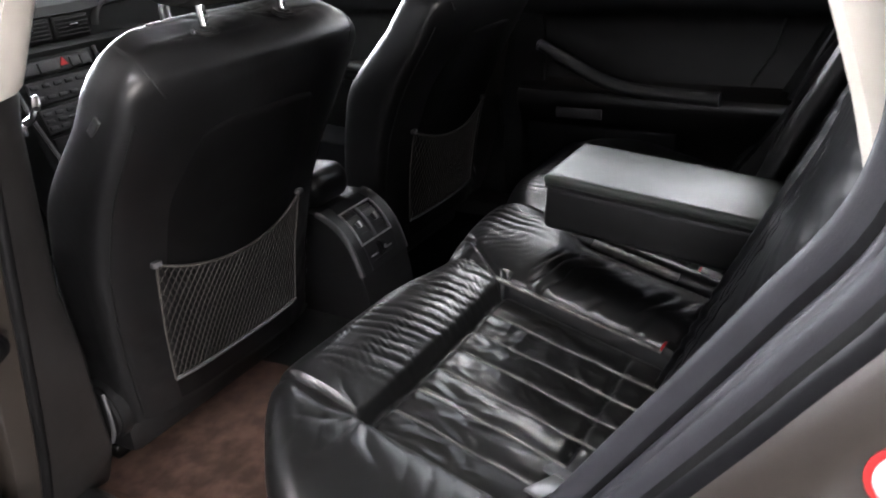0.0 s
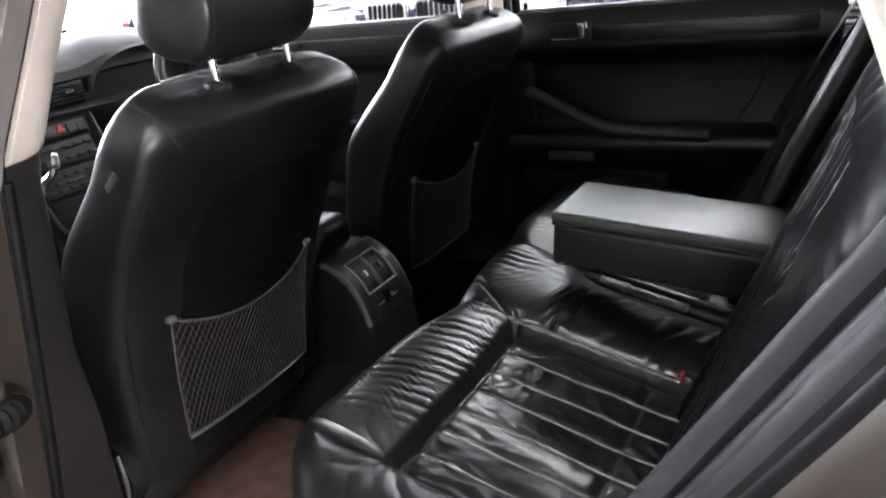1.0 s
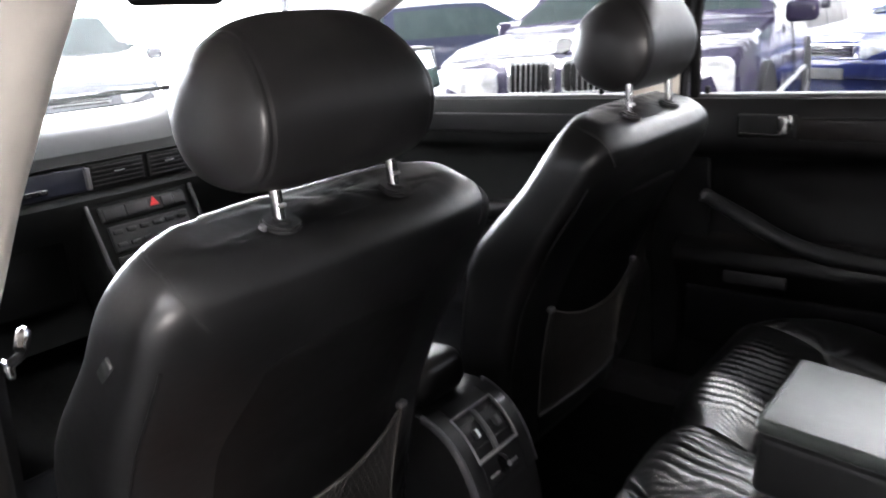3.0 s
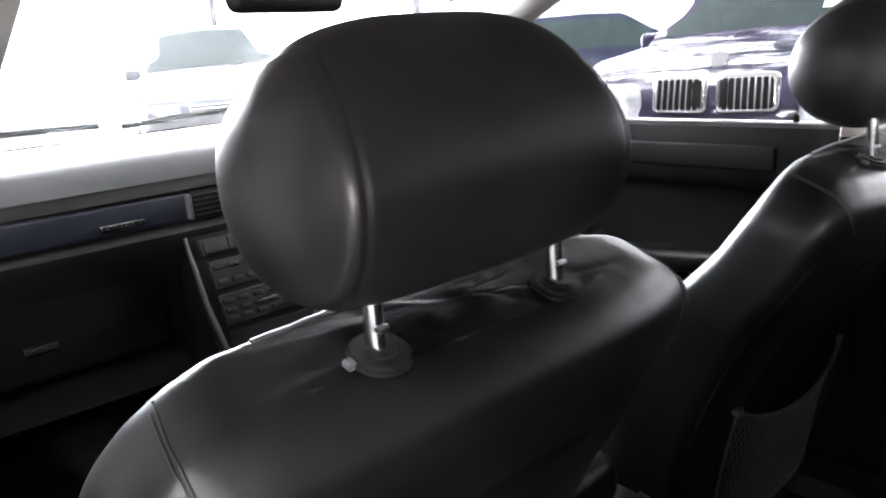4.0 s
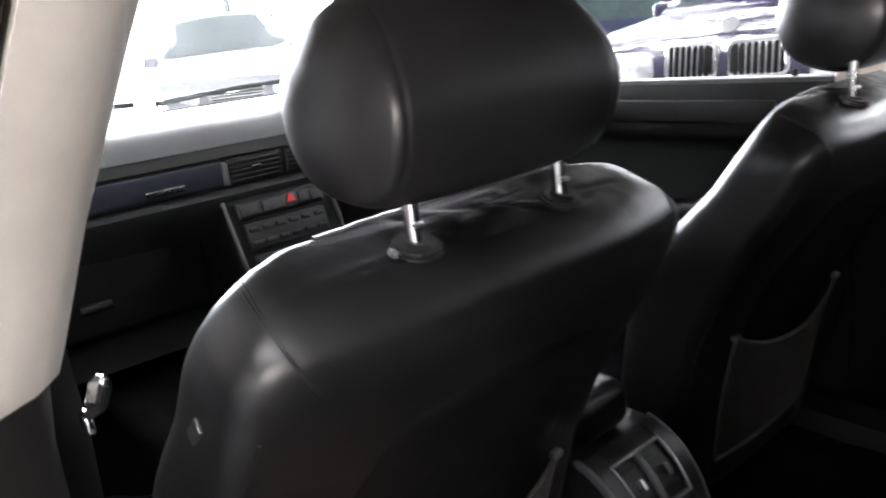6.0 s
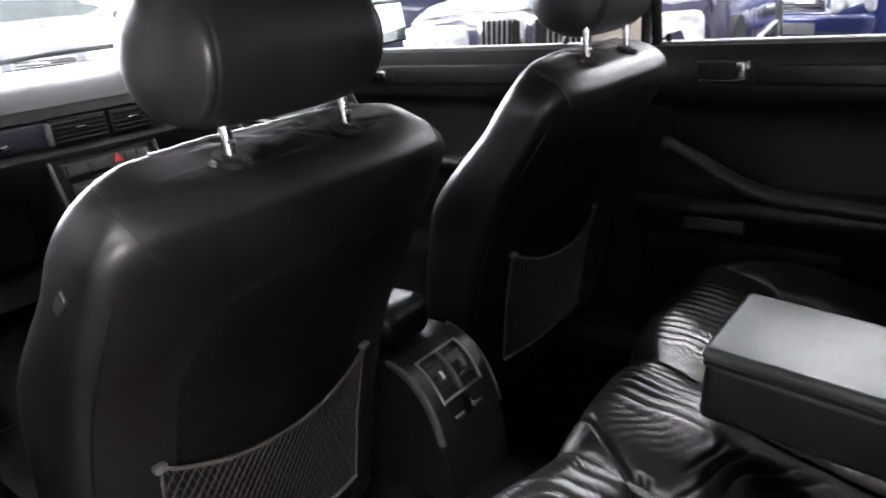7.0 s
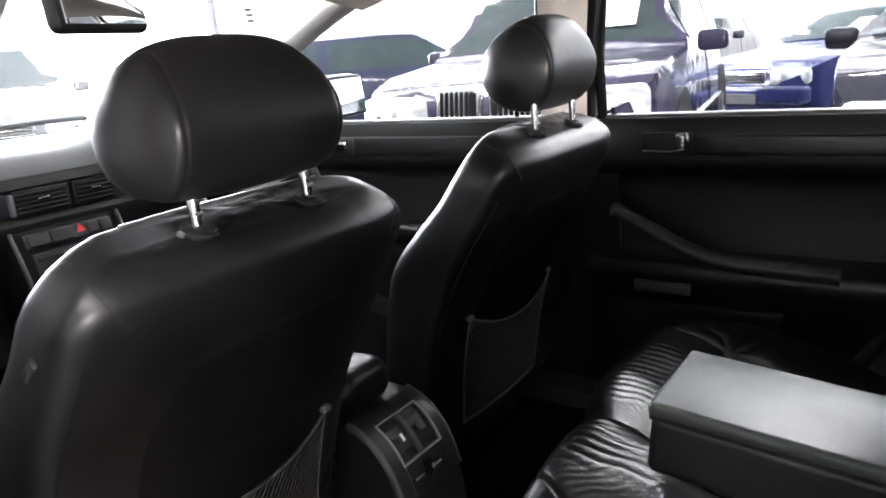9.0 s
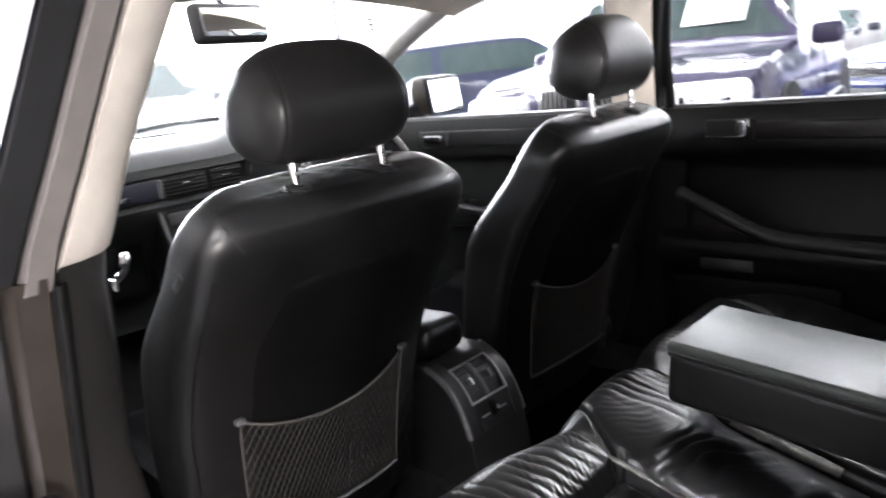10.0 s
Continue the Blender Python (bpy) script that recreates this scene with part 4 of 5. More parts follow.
for side in (-1, 1):
    def quarter(u, v):
        y = lerp([(0.33, -0.50), (0.50, -0.60), (0.75, -0.78), (0.95, -0.93)], 0.33 + 0.62 * v)
        return Vector((side * (0.872 + 0.018 * math.sin(math.pi * v) - 0.06 * u ** 3), y + (-2.20 - y) * u, 0.33 + 0.64 * v))
    part("rear_wing", sheet(quarter, 20, 12), PAINT, shell, "taupe rear wing")
    def wing(u, v):
        return Vector((side * (0.868 + 0.020 * math.sin(math.pi * v) - 0.10 * u ** 3), 1.255 + 1.52 * u, 0.33 + (0.655 - 0.10 * u) * v))
    part("front_wing", sheet(wing, 20, 12), PAINT, shell, "taupe front wing")
    for y in (1.72, -1.06):
        wh = part("wheel", disc_at((side * 0.80, y, 0.315), (side, 0, 0), 0.315, 0.205, 36, 0.03), RUBBER, shell, "black tyre on a grey rim")
        part("rim", disc_at((side * 0.897, y, 0.315), (side, 0, 0), 0.205, 0.02, 28, 0.006), CHROME_DULL, wh)

# ---- doors ----
def panel_profile():
    """Inner skin of a right-hand door, (x, z) from the sill down."""
    prof = [(0.800, 1.000), (0.772, 1.010), (0.752, 1.006), (0.744, 0.990), (0.738, 0.955), (0.736, 0.920), (0.740, 0.896), (0.752, 0.884), (0.764, 0.874), (0.770, 0.850),
            (0.772, 0.78), (0.768, 0.71), (0.745, 0.690), (0.722, 0.684), (0.712, 0.668), (0.714, 0.645), (0.735, 0.615), (0.748, 0.55), (0.752, 0.44), (0.750, 0.335), (0.80, 0.335)]
    return prof


def door_panel(y0, y1, rear_cut, ny=24):
    prof = panel_profile()
    bm = bmesh.new()
    g = []
    for i in range(ny + 1):
        row = []
        for x, z in prof:
            a = y0
            if rear_cut:
                a = max(y0, lerp([(0.3, -0.36), (0.47, -0.48), (0.58, -0.55), (0.71, -0.63), (0.83, -0.70), (0.95, -0.72), (1.05, -0.72)], z))
            y = a + (y1 - a) * i / ny
            row.append(bm.verts.new((x, y, z)))
        g.append(row)
    for i in range(ny):
        for j in range(len(prof) - 1):
            bm.faces.new((g[i][j], g[i + 1][j], g[i + 1][j + 1], g[i][j + 1]))
    bm.faces.new(g[0])
    bm.faces.new(g[-1][::-1])
    return bm


def window(name, pts, parent, label):
    """A pane between four corners, a little bowed outwards."""
    a, b, c, d = [Vector(p) for p in pts]
    def fn(u, v):
        p = a.lerp(b, u).lerp(d.lerp(c, u), v)
        return p + Vector((math.copysign(0.012, p.x) * (1 - (2 * v - 1) ** 2), 0, 0))
    ob = part(name, sheet(fn, 10, 8), GLASS, parent, label)
    ob.visible_shadow = False
    return ob


rear_door = thing("rear_door", "closed black-trimmed rear car door with chrome lever", "car door", group="car doors")
part("door_trim", door_panel(-0.72, 0.100, True), LEATHER, rear_door, "black padded door trim")
part("door_skin", extrude([(0.802, 0.34), (0.802, 1.0), (0.83, 0.995), (0.88, 0.75), (0.89, 0.45), (0.86, 0.34)], "y", -0.33, 0.11), PAINT, rear_door, "taupe outer skin")
part("sill_strip", rbox(0.040, 0.76, 0.018, 0.005, 2, pose(0.782, -0.29, 1.006)), SATIN, rear_door, "pale window sill strip")
window("window_pane", [(0.785, -0.62, 1.0), (0.785, 0.07, 1.0), (0.64, -0.02, 1.36), (0.64, -0.50, 1.35)], rear_door, "clear rear door window")
part("window_frame", tube([(0.772, 0.075, 1.0), (0.725, 0.060, 1.15), (0.66, 0.02, 1.33)], 0.012, 8), RUBBER, rear_door)
part("window_frame", tube([(0.782, -0.66, 1.0), (0.735, -0.63, 1.15), (0.66, -0.55, 1.33)], 0.014, 8), RUBBER, rear_door)
corner = bmesh.new()
cv = [corner.verts.new(q) for q in ((0.790, -0.640, 0.998), (0.790, -0.900, 0.998), (0.650, -0.740, 1.345), (0.662, -0.560, 1.345), (0.768, -0.640, 0.998), (0.768, -0.900, 0.998), (0.628, -0.740, 1.345), (0.640, -0.560, 1.345))]
for q in ((0, 1, 2, 3), (7, 6, 5, 4), (0, 4, 5, 1), (1, 5, 6, 2), (2, 6, 7, 3), (3, 7, 4, 0)):
    corner.faces.new([cv[i] for i in q])
part("window_corner", corner, RUBBER, rear_door, "black blind corner behind the window")
strip = part("decor_strip", rbox(0.008, 0.520, 0.040, 0.0036, 3, pose(0.7365, -0.405, 0.948)), BROWN_DECOR, rear_door, "dark brown decor strip")
part("decor_edge", tube([(0.7350, -0.150, 0.9255), (0.7350, -0.640, 0.9255), (0.7352, -0.666, 0.934), (0.7355, -0.672, 0.950), (0.7355, -0.664, 0.966), (0.7360, -0.640, 0.9705), (0.7360, -0.150, 0.9705)], 0.0018, 6), PLASTIC_GREY, strip)
lev = part("lever_bezel", rbox(0.010, 0.115, 0.050, 0.008, 3, pose(0.738, -0.085, 0.952)), PLASTIC, rear_door, "recessed black lever bezel")
part("lever", join(tube(spline([(0.728, -0.132, 0.976), (0.726, -0.134, 0.958), (0.727, -0.126, 0.942), (0.729, -0.100, 0.937), (0.731, -0.035, 0.938)], 6), [0.010] * 7 + [0.009, 0.008, 0.007, 0.006, 0.0055] + [0.005] * 13, 10, flat=0.7), rbox(0.010, 0.022, 0.034, 0.005, 3, pose(0.729, -0.118, 0.958))), CHROME, lev, "chrome door lever")
part("lock_pin", cyl(0.006, 0.022, 12, pose(0.775, 0.050, 1.020), 0.002), RUBBER, rear_door)
pull = spline([(0.722, 0.030, 0.806), (0.700, 0.000, 0.798), (0.698, -0.070, 0.762), (0.700, -0.150, 0.722), (0.706, -0.24, 0.700), (0.712, -0.44, 0.688)], 8)
# grey leather stands in for the light on the handle
part("pull_handle", tube(pull, [0.013 + 0.005 * min(1, i / 16) for i in range(len(pull))], 12), LEATHER_GREY, rear_door, "curved leather-wrapped pull handle")
part("pull_end", disc_at((0.705, 0.025, 0.804), (0.2, 0.8, 0.5), 0.013, 0.01, 16, 0.003), SATIN, rear_door)
part("insert_piping", tube([(0.763, -0.50, 0.720), (0.766, -0.545, 0.800), (0.760, -0.560, 0.872)], 0.0035, 6), LEATHER_GREY, rear_door)
part("door_pocket", rbox(0.022, 0.42, 0.14, 0.010, 3, pose(0.745, -0.13, 0.52)), BLACKOUT, rear_door, "moulded door pocket")
part("ashtray_lid", rbox(0.012, 0.13, 0.030, 0.005, 2, pose(0.716, -0.080, 0.628)), PLASTIC_GREY, rear_door, "small grey ashtray lid")

front_door = thing("front_door", "closed black-trimmed front car door with pull and switches", "car door", group="car doors")
part("door_trim", door_panel(0.165, 1.22, False), DASH, front_door, "black padded front door trim")
part("door_skin", extrude([(0.802, 0.34), (0.802, 1.0), (0.83, 0.995), (0.88, 0.75), (0.89, 0.45), (0.86, 0.34)], "y", 0.115, 1.25), PAINT, front_door, "taupe outer skin")
part("sill_strip", rbox(0.044, 1.02, 0.024, 0.006, 2, pose(0.776, 0.68, 1.004)), SATIN, front_door, "pale window sill strip")
window("window_pane", [(0.785, 0.20, 1.0), (0.785, 1.25, 1.0), (0.60, 0.52, 1.37), (0.64, 0.10, 1.37)], front_door, "clear front door window")
part("window_frame", tube([(0.782, 0.178, 1.0), (0.735, 0.135, 1.15), (0.66, 0.075, 1.35)], 0.014, 8), RUBBER, front_door)
part("decor_strip", rbox(0.010, 0.62, 0.050, 0.006, 3, pose(0.735, 0.63, 0.948)), PLASTIC, front_door, "dark inset decor strip")
fl = part("lever_bezel", rbox(0.012, 0.12, 0.052, 0.008, 3, pose(0.732, 0.87, 0.945)), PLASTIC, front_door)
part("lever", rbox(0.014, 0.075, 0.026, 0.006, 3, pose(0.722, 0.87, 0.948)), CHROME, fl, "chrome door lever")
part("lock_pin", cyl(0.006, 0.022, 12, pose(0.770, 0.300, 1.020), 0.002), RUBBER, front_door)
arm = part("door_armrest", rbox(0.075, 0.52, 0.050, 0.018, 3, pose(0.720, 0.62, 0.715, -6, 0, 0)), LEATHER, front_door, "padded armrest")
part("pull_handle", tube(spline([(0.700, 0.92, 0.775), (0.675, 0.86, 0.765), (0.672, 0.72, 0.742), (0.690, 0.58, 0.722)], 8), 0.013, 10), LEATHER_GREY, front_door)
for k in range(3):
    part("window_switch", rbox(0.020, 0.024, 0.010, 0.003, 2, pose(0.715, 0.72 + 0.04 * k, 0.754, -6, 0, 0)), PLASTIC_GREY, arm)
mirror = thing("door_mirror", "taupe door mirror with bright reflecting glass", "door mirror")
part("mirror_housing", rbox(0.20, 0.10, 0.135, 0.035, 4, pose(0.925, 1.040, 1.078, 0, 0, 8)), PAINT, mirror)
part("mirror_rim", rbox(0.19, 0.02, 0.128, 0.009, 3, pose(0.922, 0.993, 1.078, -7, 0, 8)), RUBBER, mirror)
part("mirror_glass", rbox(0.172, 0.004, 0.108, 0.0015, 1, pose(0.921, 0.981, 1.078, -7, 0, 8)), MIRROR, mirror, "bright mirror glass")
part("mirror_foot", rbox(0.12, 0.06, 0.05, 0.015, 2, pose(0.82, 1.05, 1.03)), RUBBER, mirror)

# near side: front door seen edge-on from outside, and the opened rear door's hinge edge
left_front = thing("front_door", "closed taupe front passenger door seen from the opening", "car door", group="car doors")
part("door_skin", extrude([(-0.840, 0.34), (-0.840, 0.985), (-0.86, 0.985), (-0.895, 0.75), (-0.905, 0.45), (-0.88, 0.34)], "y", 0.135, 1.25), PAINT, left_front, "taupe outer skin")
part("door_trim", extrude([(-0.838, 0.34), (-0.838, 0.985), (-0.77, 1.0), (-0.74, 0.96), (-0.745, 0.36)], "y", 0.20, 1.22), DASH, left_front, "black inner trim")
window("window_pane", [(-0.790, 0.22, 1.0), (-0.790, 1.25, 1.0), (-0.60, 0.52, 1.37), (-0.66, 0.10, 1.37)], left_front, "clear front door window")
part("window_frame", loft([[(x, y, z) for x, y in ((lerp(S_X, z) - 0.084, lerp(S_Y, z) + 0.02), (lerp(S_X, z) - 0.112, lerp(S_Y, z) + 0.03), (lerp(S_X, z) - 0.114, lerp(S_Y, z) + 0.14), (lerp(S_X, z) - 0.084, lerp(S_Y, z) + 0.13))] for z in np.linspace(0.985, 1.38, 8)]), ANODISED, left_front, "window frame with the sky's reflection painted pale")

open_m = Matrix.Translation((-0.905, 0.045, 0)) @ pose(0, 0, 0, 0, 0, -76)
left_rear = thing("rear_door", "wide open rear door with taupe edge and dark trim", "car door", open_m, "car doors")
part("door_skin", extrude([(-0.030, 0.36), (-0.030, 0.98), (-0.012, 0.98), (0.0, 0.7), (0.0, 0.42), (-0.01, 0.36)], "y", -0.92, 0.02), PAINT, left_rear, "taupe outer skin")
part("door_edge", rbox(0.085, 0.030, 0.62, 0.012, 3, pose(0.020, 0.000, 0.67)), PLASTIC_GREY, left_rear, "dark hinge edge")
part("door_trim", rbox(0.05, 0.84, 0.60, 0.02, 3, pose(0.055, -0.47, 0.66)), LEATHER, left_rear, "black padded trim")
boot = part("cable_boot", tube(spline([(0.015, 0.000, 0.742), (0.050, 0.035, 0.756), (0.052, 0.075, 0.752), (0.020, 0.115, 0.735)], 8), [0.0145 + 0.003 * (i % 2) for i in range(25)], 12), RUBBER, left_rear, "ribbed black cable boot")
part("hinge", rbox(0.05, 0.05, 0.045, 0.008, 2, pose(0.012, 0.040, 0.665)), PAINT, left_rear, "taupe door hinge")
part("hinge", rbox(0.05, 0.05, 0.045, 0.008, 2, pose(0.012, 0.040, 0.47)), PAINT, left_rear)

# front belt hanging at the pillar
belt = thing("seat_belt", "black front seat belt with chrome tongue on the pillar", "seat belt")
part("belt_strap", tube([(-0.652, 0.150, 1.02), (-0.650, 0.150, 0.93), (-0.660, 0.190, 0.60), (-0.672, 0.24, 0.36)], 0.012, 8, flat=0.15), WEBBING, belt)
part("belt_tongue", join(tube(spline([(-0.648, 0.066, 0.980), (-0.640, 0.076, 0.989), (-0.634, 0.088, 0.982), (-0.636, 0.098, 0.966), (-0.642, 0.110, 0.956)], 5), 0.0048, 8), rbox(0.006, 0.020, 0.014, 0.002, 2, pose(-0.644, 0.118, 0.948))), CHROME, belt, "chrome belt tongue")
rbelt = thing("seat_belt", "black rear seat belt running down beside the backrest", "seat belt")
part("belt_strap", tube(spline([(0.675, -0.800, 1.05), (0.668, -0.735, 0.99), (0.655, -0.640, 0.80), (0.640, -0.560, 0.55)], 8), 0.024, 8, flat=0.07), WEBBING, rbelt)
part("belt_guide", rbox(0.06, 0.03, 0.022, 0.006, 2, pose(0.672, -0.748, 1.005, 30, 0, 0)), CHROME_DULL, rbelt, "bright belt guide")

# ---- centre console and dashboard ----
console = thing("centre_console", "charcoal centre console with rear air vents", "car console")
CON = [(0.30, 0.598), (0.23, 0.603), (0.185, 0.601), (0.155, 0.590), (0.128, 0.570), (0.106, 0.540), (0.091, 0.505), (0.080, 0.465), (0.072, 0.42), (0.066, 0.34), (0.30, 0.30)]


def con_curve(s):
    """The arched rear of the console, s metres down from its top."""
    ps = spline([(0, y, z) for y, z in CON[1:10]], 10)
    acc = 0.0
    for a, b in zip(ps, ps[1:]):
        d = (b - a).length
        if acc + d >= s:
            t = (s - acc) / d
            tangent = (b - a).normalized()
            return a.lerp(b, t), Vector((0, tangent.z, -tangent.y)) * -1
        acc += d
    return ps[-1], Vector((0, -1, 0))


body_prof = [(p.y, p.z) for p in spline([(0, y, z) for y, z in CON[:10]], 5)] + [(0.30, 0.30)]
part("console_body", extrude(body_prof, "x", -0.074, 0.090), PLASTIC, console, "black console side", angle=25)


def on_arch(x0, x1, s0, s1, lift, n=10, depth=0.012):
    rings = []
    for i in range(n + 1):
        p, nrm = con_curve(s0 + (s1 - s0) * i / n)
        if nrm.y > 0:
            nrm = -nrm
        a, b = p + nrm * lift, p + nrm * (lift - depth)
        r = min(0.0014, 0.2 * (x1 - x0))
        c = p + nrm * (lift - r)
        rings.append([(x0, c.y, c.z), (x0 + r, a.y, a.z), (x1 - r, a.y, a.z), (x1, c.y, c.z), (x1, b.y, b.z), (x0, b.y, b.z)])
    bm = loft(rings)
    bmesh.ops.recalc_face_normals(bm, faces=bm.faces)
    return bm


V0, V1, VX0, VX1, VM = 0.082, 0.156, -0.042, 0.058, 0.008
part("console_frame", join(on_arch(-0.074, VX0, 0.052, 0.215, 0.006, 16), on_arch(VX1, 0.090, 0.052, 0.215, 0.006, 16), on_arch(VX0, VX1, 0.052, V0, 0.006, 6), on_arch(VX0, VX1, V1, 0.215, 0.006, 8)), CONSOLE, console, "satin charcoal curved frame", angle=30)
# pale strips paint the highlights along the arch's edges
for x0, x1, lb in ((-0.0765, -0.069, "frame edge with its highlight painted pale"), (0.085, 0.0925, "")):
    part("frame_edge", on_arch(x0, x1, 0.045, 0.215, 0.0068, 16), SATIN, console, lb, angle=60)
for x0, x1, s0, s1 in ((VX0 - 0.004, VX0, V0 - 0.003, V1 + 0.003), (VX1, VX1 + 0.004, V0 - 0.003, V1 + 0.003), (VX0, VX1, V0 - 0.003, V0), (VX0, VX1, V1, V1 + 0.003)):
    part("vent_rim", on_arch(x0, x1, s0, s1, 0.0085, 8), VENT, console, "pale grey vent rim" if x1 == VX0 else "", angle=60)
part("vent_divider", on_arch(VM - 0.005, VM + 0.005, V0, V1, 0.007, 6), SATIN, console, angle=60)
part("vent_recess", on_arch(VX0, VX1, V0, V1, -0.006, 6, 0.004), RUBBER, console, "black vent recess")
for k in range(4):
    s = V0 + 0.0125 + 0.0145 * k
    for x0, x1 in ((VX0, VM - 0.005), (VM + 0.005, VX1)):
        part("vent_slat", on_arch(x0, x1, s, s + 0.0026, 0.0040, 1, 0.009), PLASTIC, console)
        for q in range(1, 4):
            if k == 0:
                xm = x0 + (x1 - x0) * q / 4
                part("vent_vane", on_arch(xm - 0.0007, xm + 0.0007, V0 + 0.002, V1 - 0.002, -0.002, 6, 0.004), PLASTIC, console)
part("vent_slider", on_arch(-0.0205, -0.0145, 0.112, 0.125, 0.010, 2), CHROME_DULL, console, "bright vent slider")
part("vent_slider", on_arch(0.031, 0.041, 0.112, 0.127, 0.011, 2), SATIN, console)
p, nrm = con_curve(0.178)
part("vent_wheel", disc_at((0.003, p.y - 0.006, p.z), (1, 0, 0), 0.0165, 0.014, 24, 0.003), RUBBER, console, "black thumb wheel")
part("wheel_cap", disc_at((0.003, p.y - 0.0215, p.z + 0.006), (0, -1, 0.4), 0.0045, 0.003, 12, 0.001), VENT, console)
for x0, x1 in ((-0.032, -0.008), (0.016, 0.042)):
    part("console_line", on_arch(x0, x1, 0.186, 0.189, 0.0075, 1), VENT, console)
part("console_line", on_arch(-0.030, 0.040, 0.198, 0.2005, 0.0075, 1), PLASTIC, console)
part("console_tunnel", rbox(0.19, 0.62, 0.25, 0.02, 2, pose(0.008, 0.60, 0.46)), PLASTIC, console, "black console tunnel")
arm = part("front_armrest", rbox(0.128, 0.38, 0.080, 0.034, 6, pose(-0.004, 0.372, 0.634, -3, 0, 0)), LEATHER, console, "padded black leather front armrest")
part("gear_plate", rbox(0.13, 0.26, 0.012, 0.005, 2, pose(0.0, 0.78, 0.600, 10, 0, 0)), DECOR, console, "gear selector plate")
lever = part("gear_lever", tube([(0.0, 0.79, 0.60), (0.0, 0.785, 0.70)], [0.012, 0.009], 10), LEATHER, console)
part("gear_knob", rbox(0.046, 0.062, 0.070, 0.020, 4, pose(0.0, 0.780, 0.735, -8, 0, 0)), LEATHER, lever, "leather gear knob")
part("gear_button", rbox(0.010, 0.022, 0.024, 0.004, 2, pose(0.026, 0.775, 0.740)), CHROME, lever, "chrome shift button")

dash = thing("dashboard", "dark grey dashboard with decor strip, vents and centre stack", "dashboard")
top_prof = [(1.62, 1.046), (1.46, 1.052), (1.30, 1.048), (1.20, 1.036), (1.150, 1.016), (1.122, 0.992), (1.112, 0.972), (1.125, 0.968), (1.125, 0.905), (1.108, 0.902), (1.098, 0.893), (1.104, 0.868), (1.150, 0.80), (1.19, 0.72), (1.20, 0.56), (1.62, 0.50)]


def dash_bow(x):
    return -0.02 * (1 - (x / 0.7) ** 2)


rings = []
for x in np.linspace(-0.72, 0.72, 29):
    rings.append([(x, y + dash_bow(x), z + 0.030 * math.exp(-((x - 0.36) / 0.17) ** 4) * smooth(1.5, 1.3, y) * smooth(0.95, 1.0, z)) for y, z in top_prof])
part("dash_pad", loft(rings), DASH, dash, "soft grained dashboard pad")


part("dash_top", loft([[(x, y + dash_bow(x) - 0.001, z + 0.003 + 0.030 * math.exp(-((x - 0.36) / 0.17) ** 4) * smooth(1.5, 1.3, y)) for y, z in [(p.y, p.z) for p in spline([(0, a, b) for a, b in top_prof[:6]], 4)]] for x in np.linspace(-0.715, 0.715, 29)], False), DASH_TOP, dash, "dashboard top with windscreen light painted pale")


def on_dash(x0, x1, z0, z1, y0, depth, r):
    xm = (x0 + x1) / 2
    return rbox(x1 - x0, depth, z1 - z0, r, 3, pose(xm, y0 + dash_bow(xm) + depth / 2, (z0 + z1) / 2))


part("decor_strip", on_dash(-0.68, -0.098, 0.910, 0.966, 1.110, 0.03, 0.006), DECOR, dash, "dark blue-grey decor strip")
plate = part("nameplate", on_dash(-0.270, -0.188, 0.921, 0.933, 1.1075, 0.006, 0.002), CHROME, dash, "small chrome nameplate")
for k in range(5):
    part("plate_bar", rbox(0.009, 0.002, 0.006, 0.0005, 1, pose(-0.259 + 0.015 * k, 1.1072 + dash_bow(-0.23), 0.927)), PLASTIC, plate)
for x0, x1 in ((-0.094, 0.036), (0.046, 0.150)):
    v = part("vent_housing", on_dash(x0, x1, 0.908, 0.968, 1.112, 0.03, 0.006), RUBBER, dash, "black air vent")
    for k in range(5):
        part("vent_slat", on_dash(x0 + 0.006, x1 - 0.006, 0.917 + 0.010 * k, 0.9195 + 0.010 * k, 1.106, 0.012, 0.001), PLASTIC, v)
    part("vent_tab", on_dash((x0 + x1) / 2 - 0.012, (x0 + x1) / 2 + 0.012, 0.940, 0.946, 1.100, 0.010, 0.002), CHROME, v)
part("vent_thumb", on_dash(-0.104, -0.094, 0.912, 0.962, 1.104, 0.02, 0.003), SATIN, dash)
# centre stack leaning forward at the top
stack_m = Matrix.Translation((0.0, 1.075, 0.885)) @ pose(0, 0, 0, -20, 0, 0)


def on_stack(x0, x1, d0, d1, lift, thick, r):
    """A slab on the stack: d metres down from its top, lift towards the rear."""
    return rbox(x1 - x0, thick, d1 - d0, r, 3, stack_m @ pose((x0 + x1) / 2, -lift + thick / 2, -(d0 + d1) / 2))


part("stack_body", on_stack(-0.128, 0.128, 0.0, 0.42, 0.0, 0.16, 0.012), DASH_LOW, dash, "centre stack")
for s in (-1, 1):
    part("stack_trim", tube([stack_m @ Vector((s * a, b, c)) for a, b, c in ((0.128, -0.004, -0.004), (0.126, -0.012, -0.14), (0.118, -0.035, -0.27), (0.100, -0.09, -0.36), (0.085, -0.16, -0.41))], 0.005, 8), PLASTIC_GREY, dash, "thin grey trim line")
row = part("switch_strip", on_stack(-0.105, 0.105, 0.014, 0.050, 0.006, 0.02, 0.004), PLASTIC, dash, "switch strip")
hz = bmesh.new()
tri = [(0.014, -0.036), (0.036, -0.036), (0.025, -0.015)]
for a in (-0.0085, -0.004):
    for x, z in tri:
        hz.verts.new(stack_m @ Vector((x, a, z)))
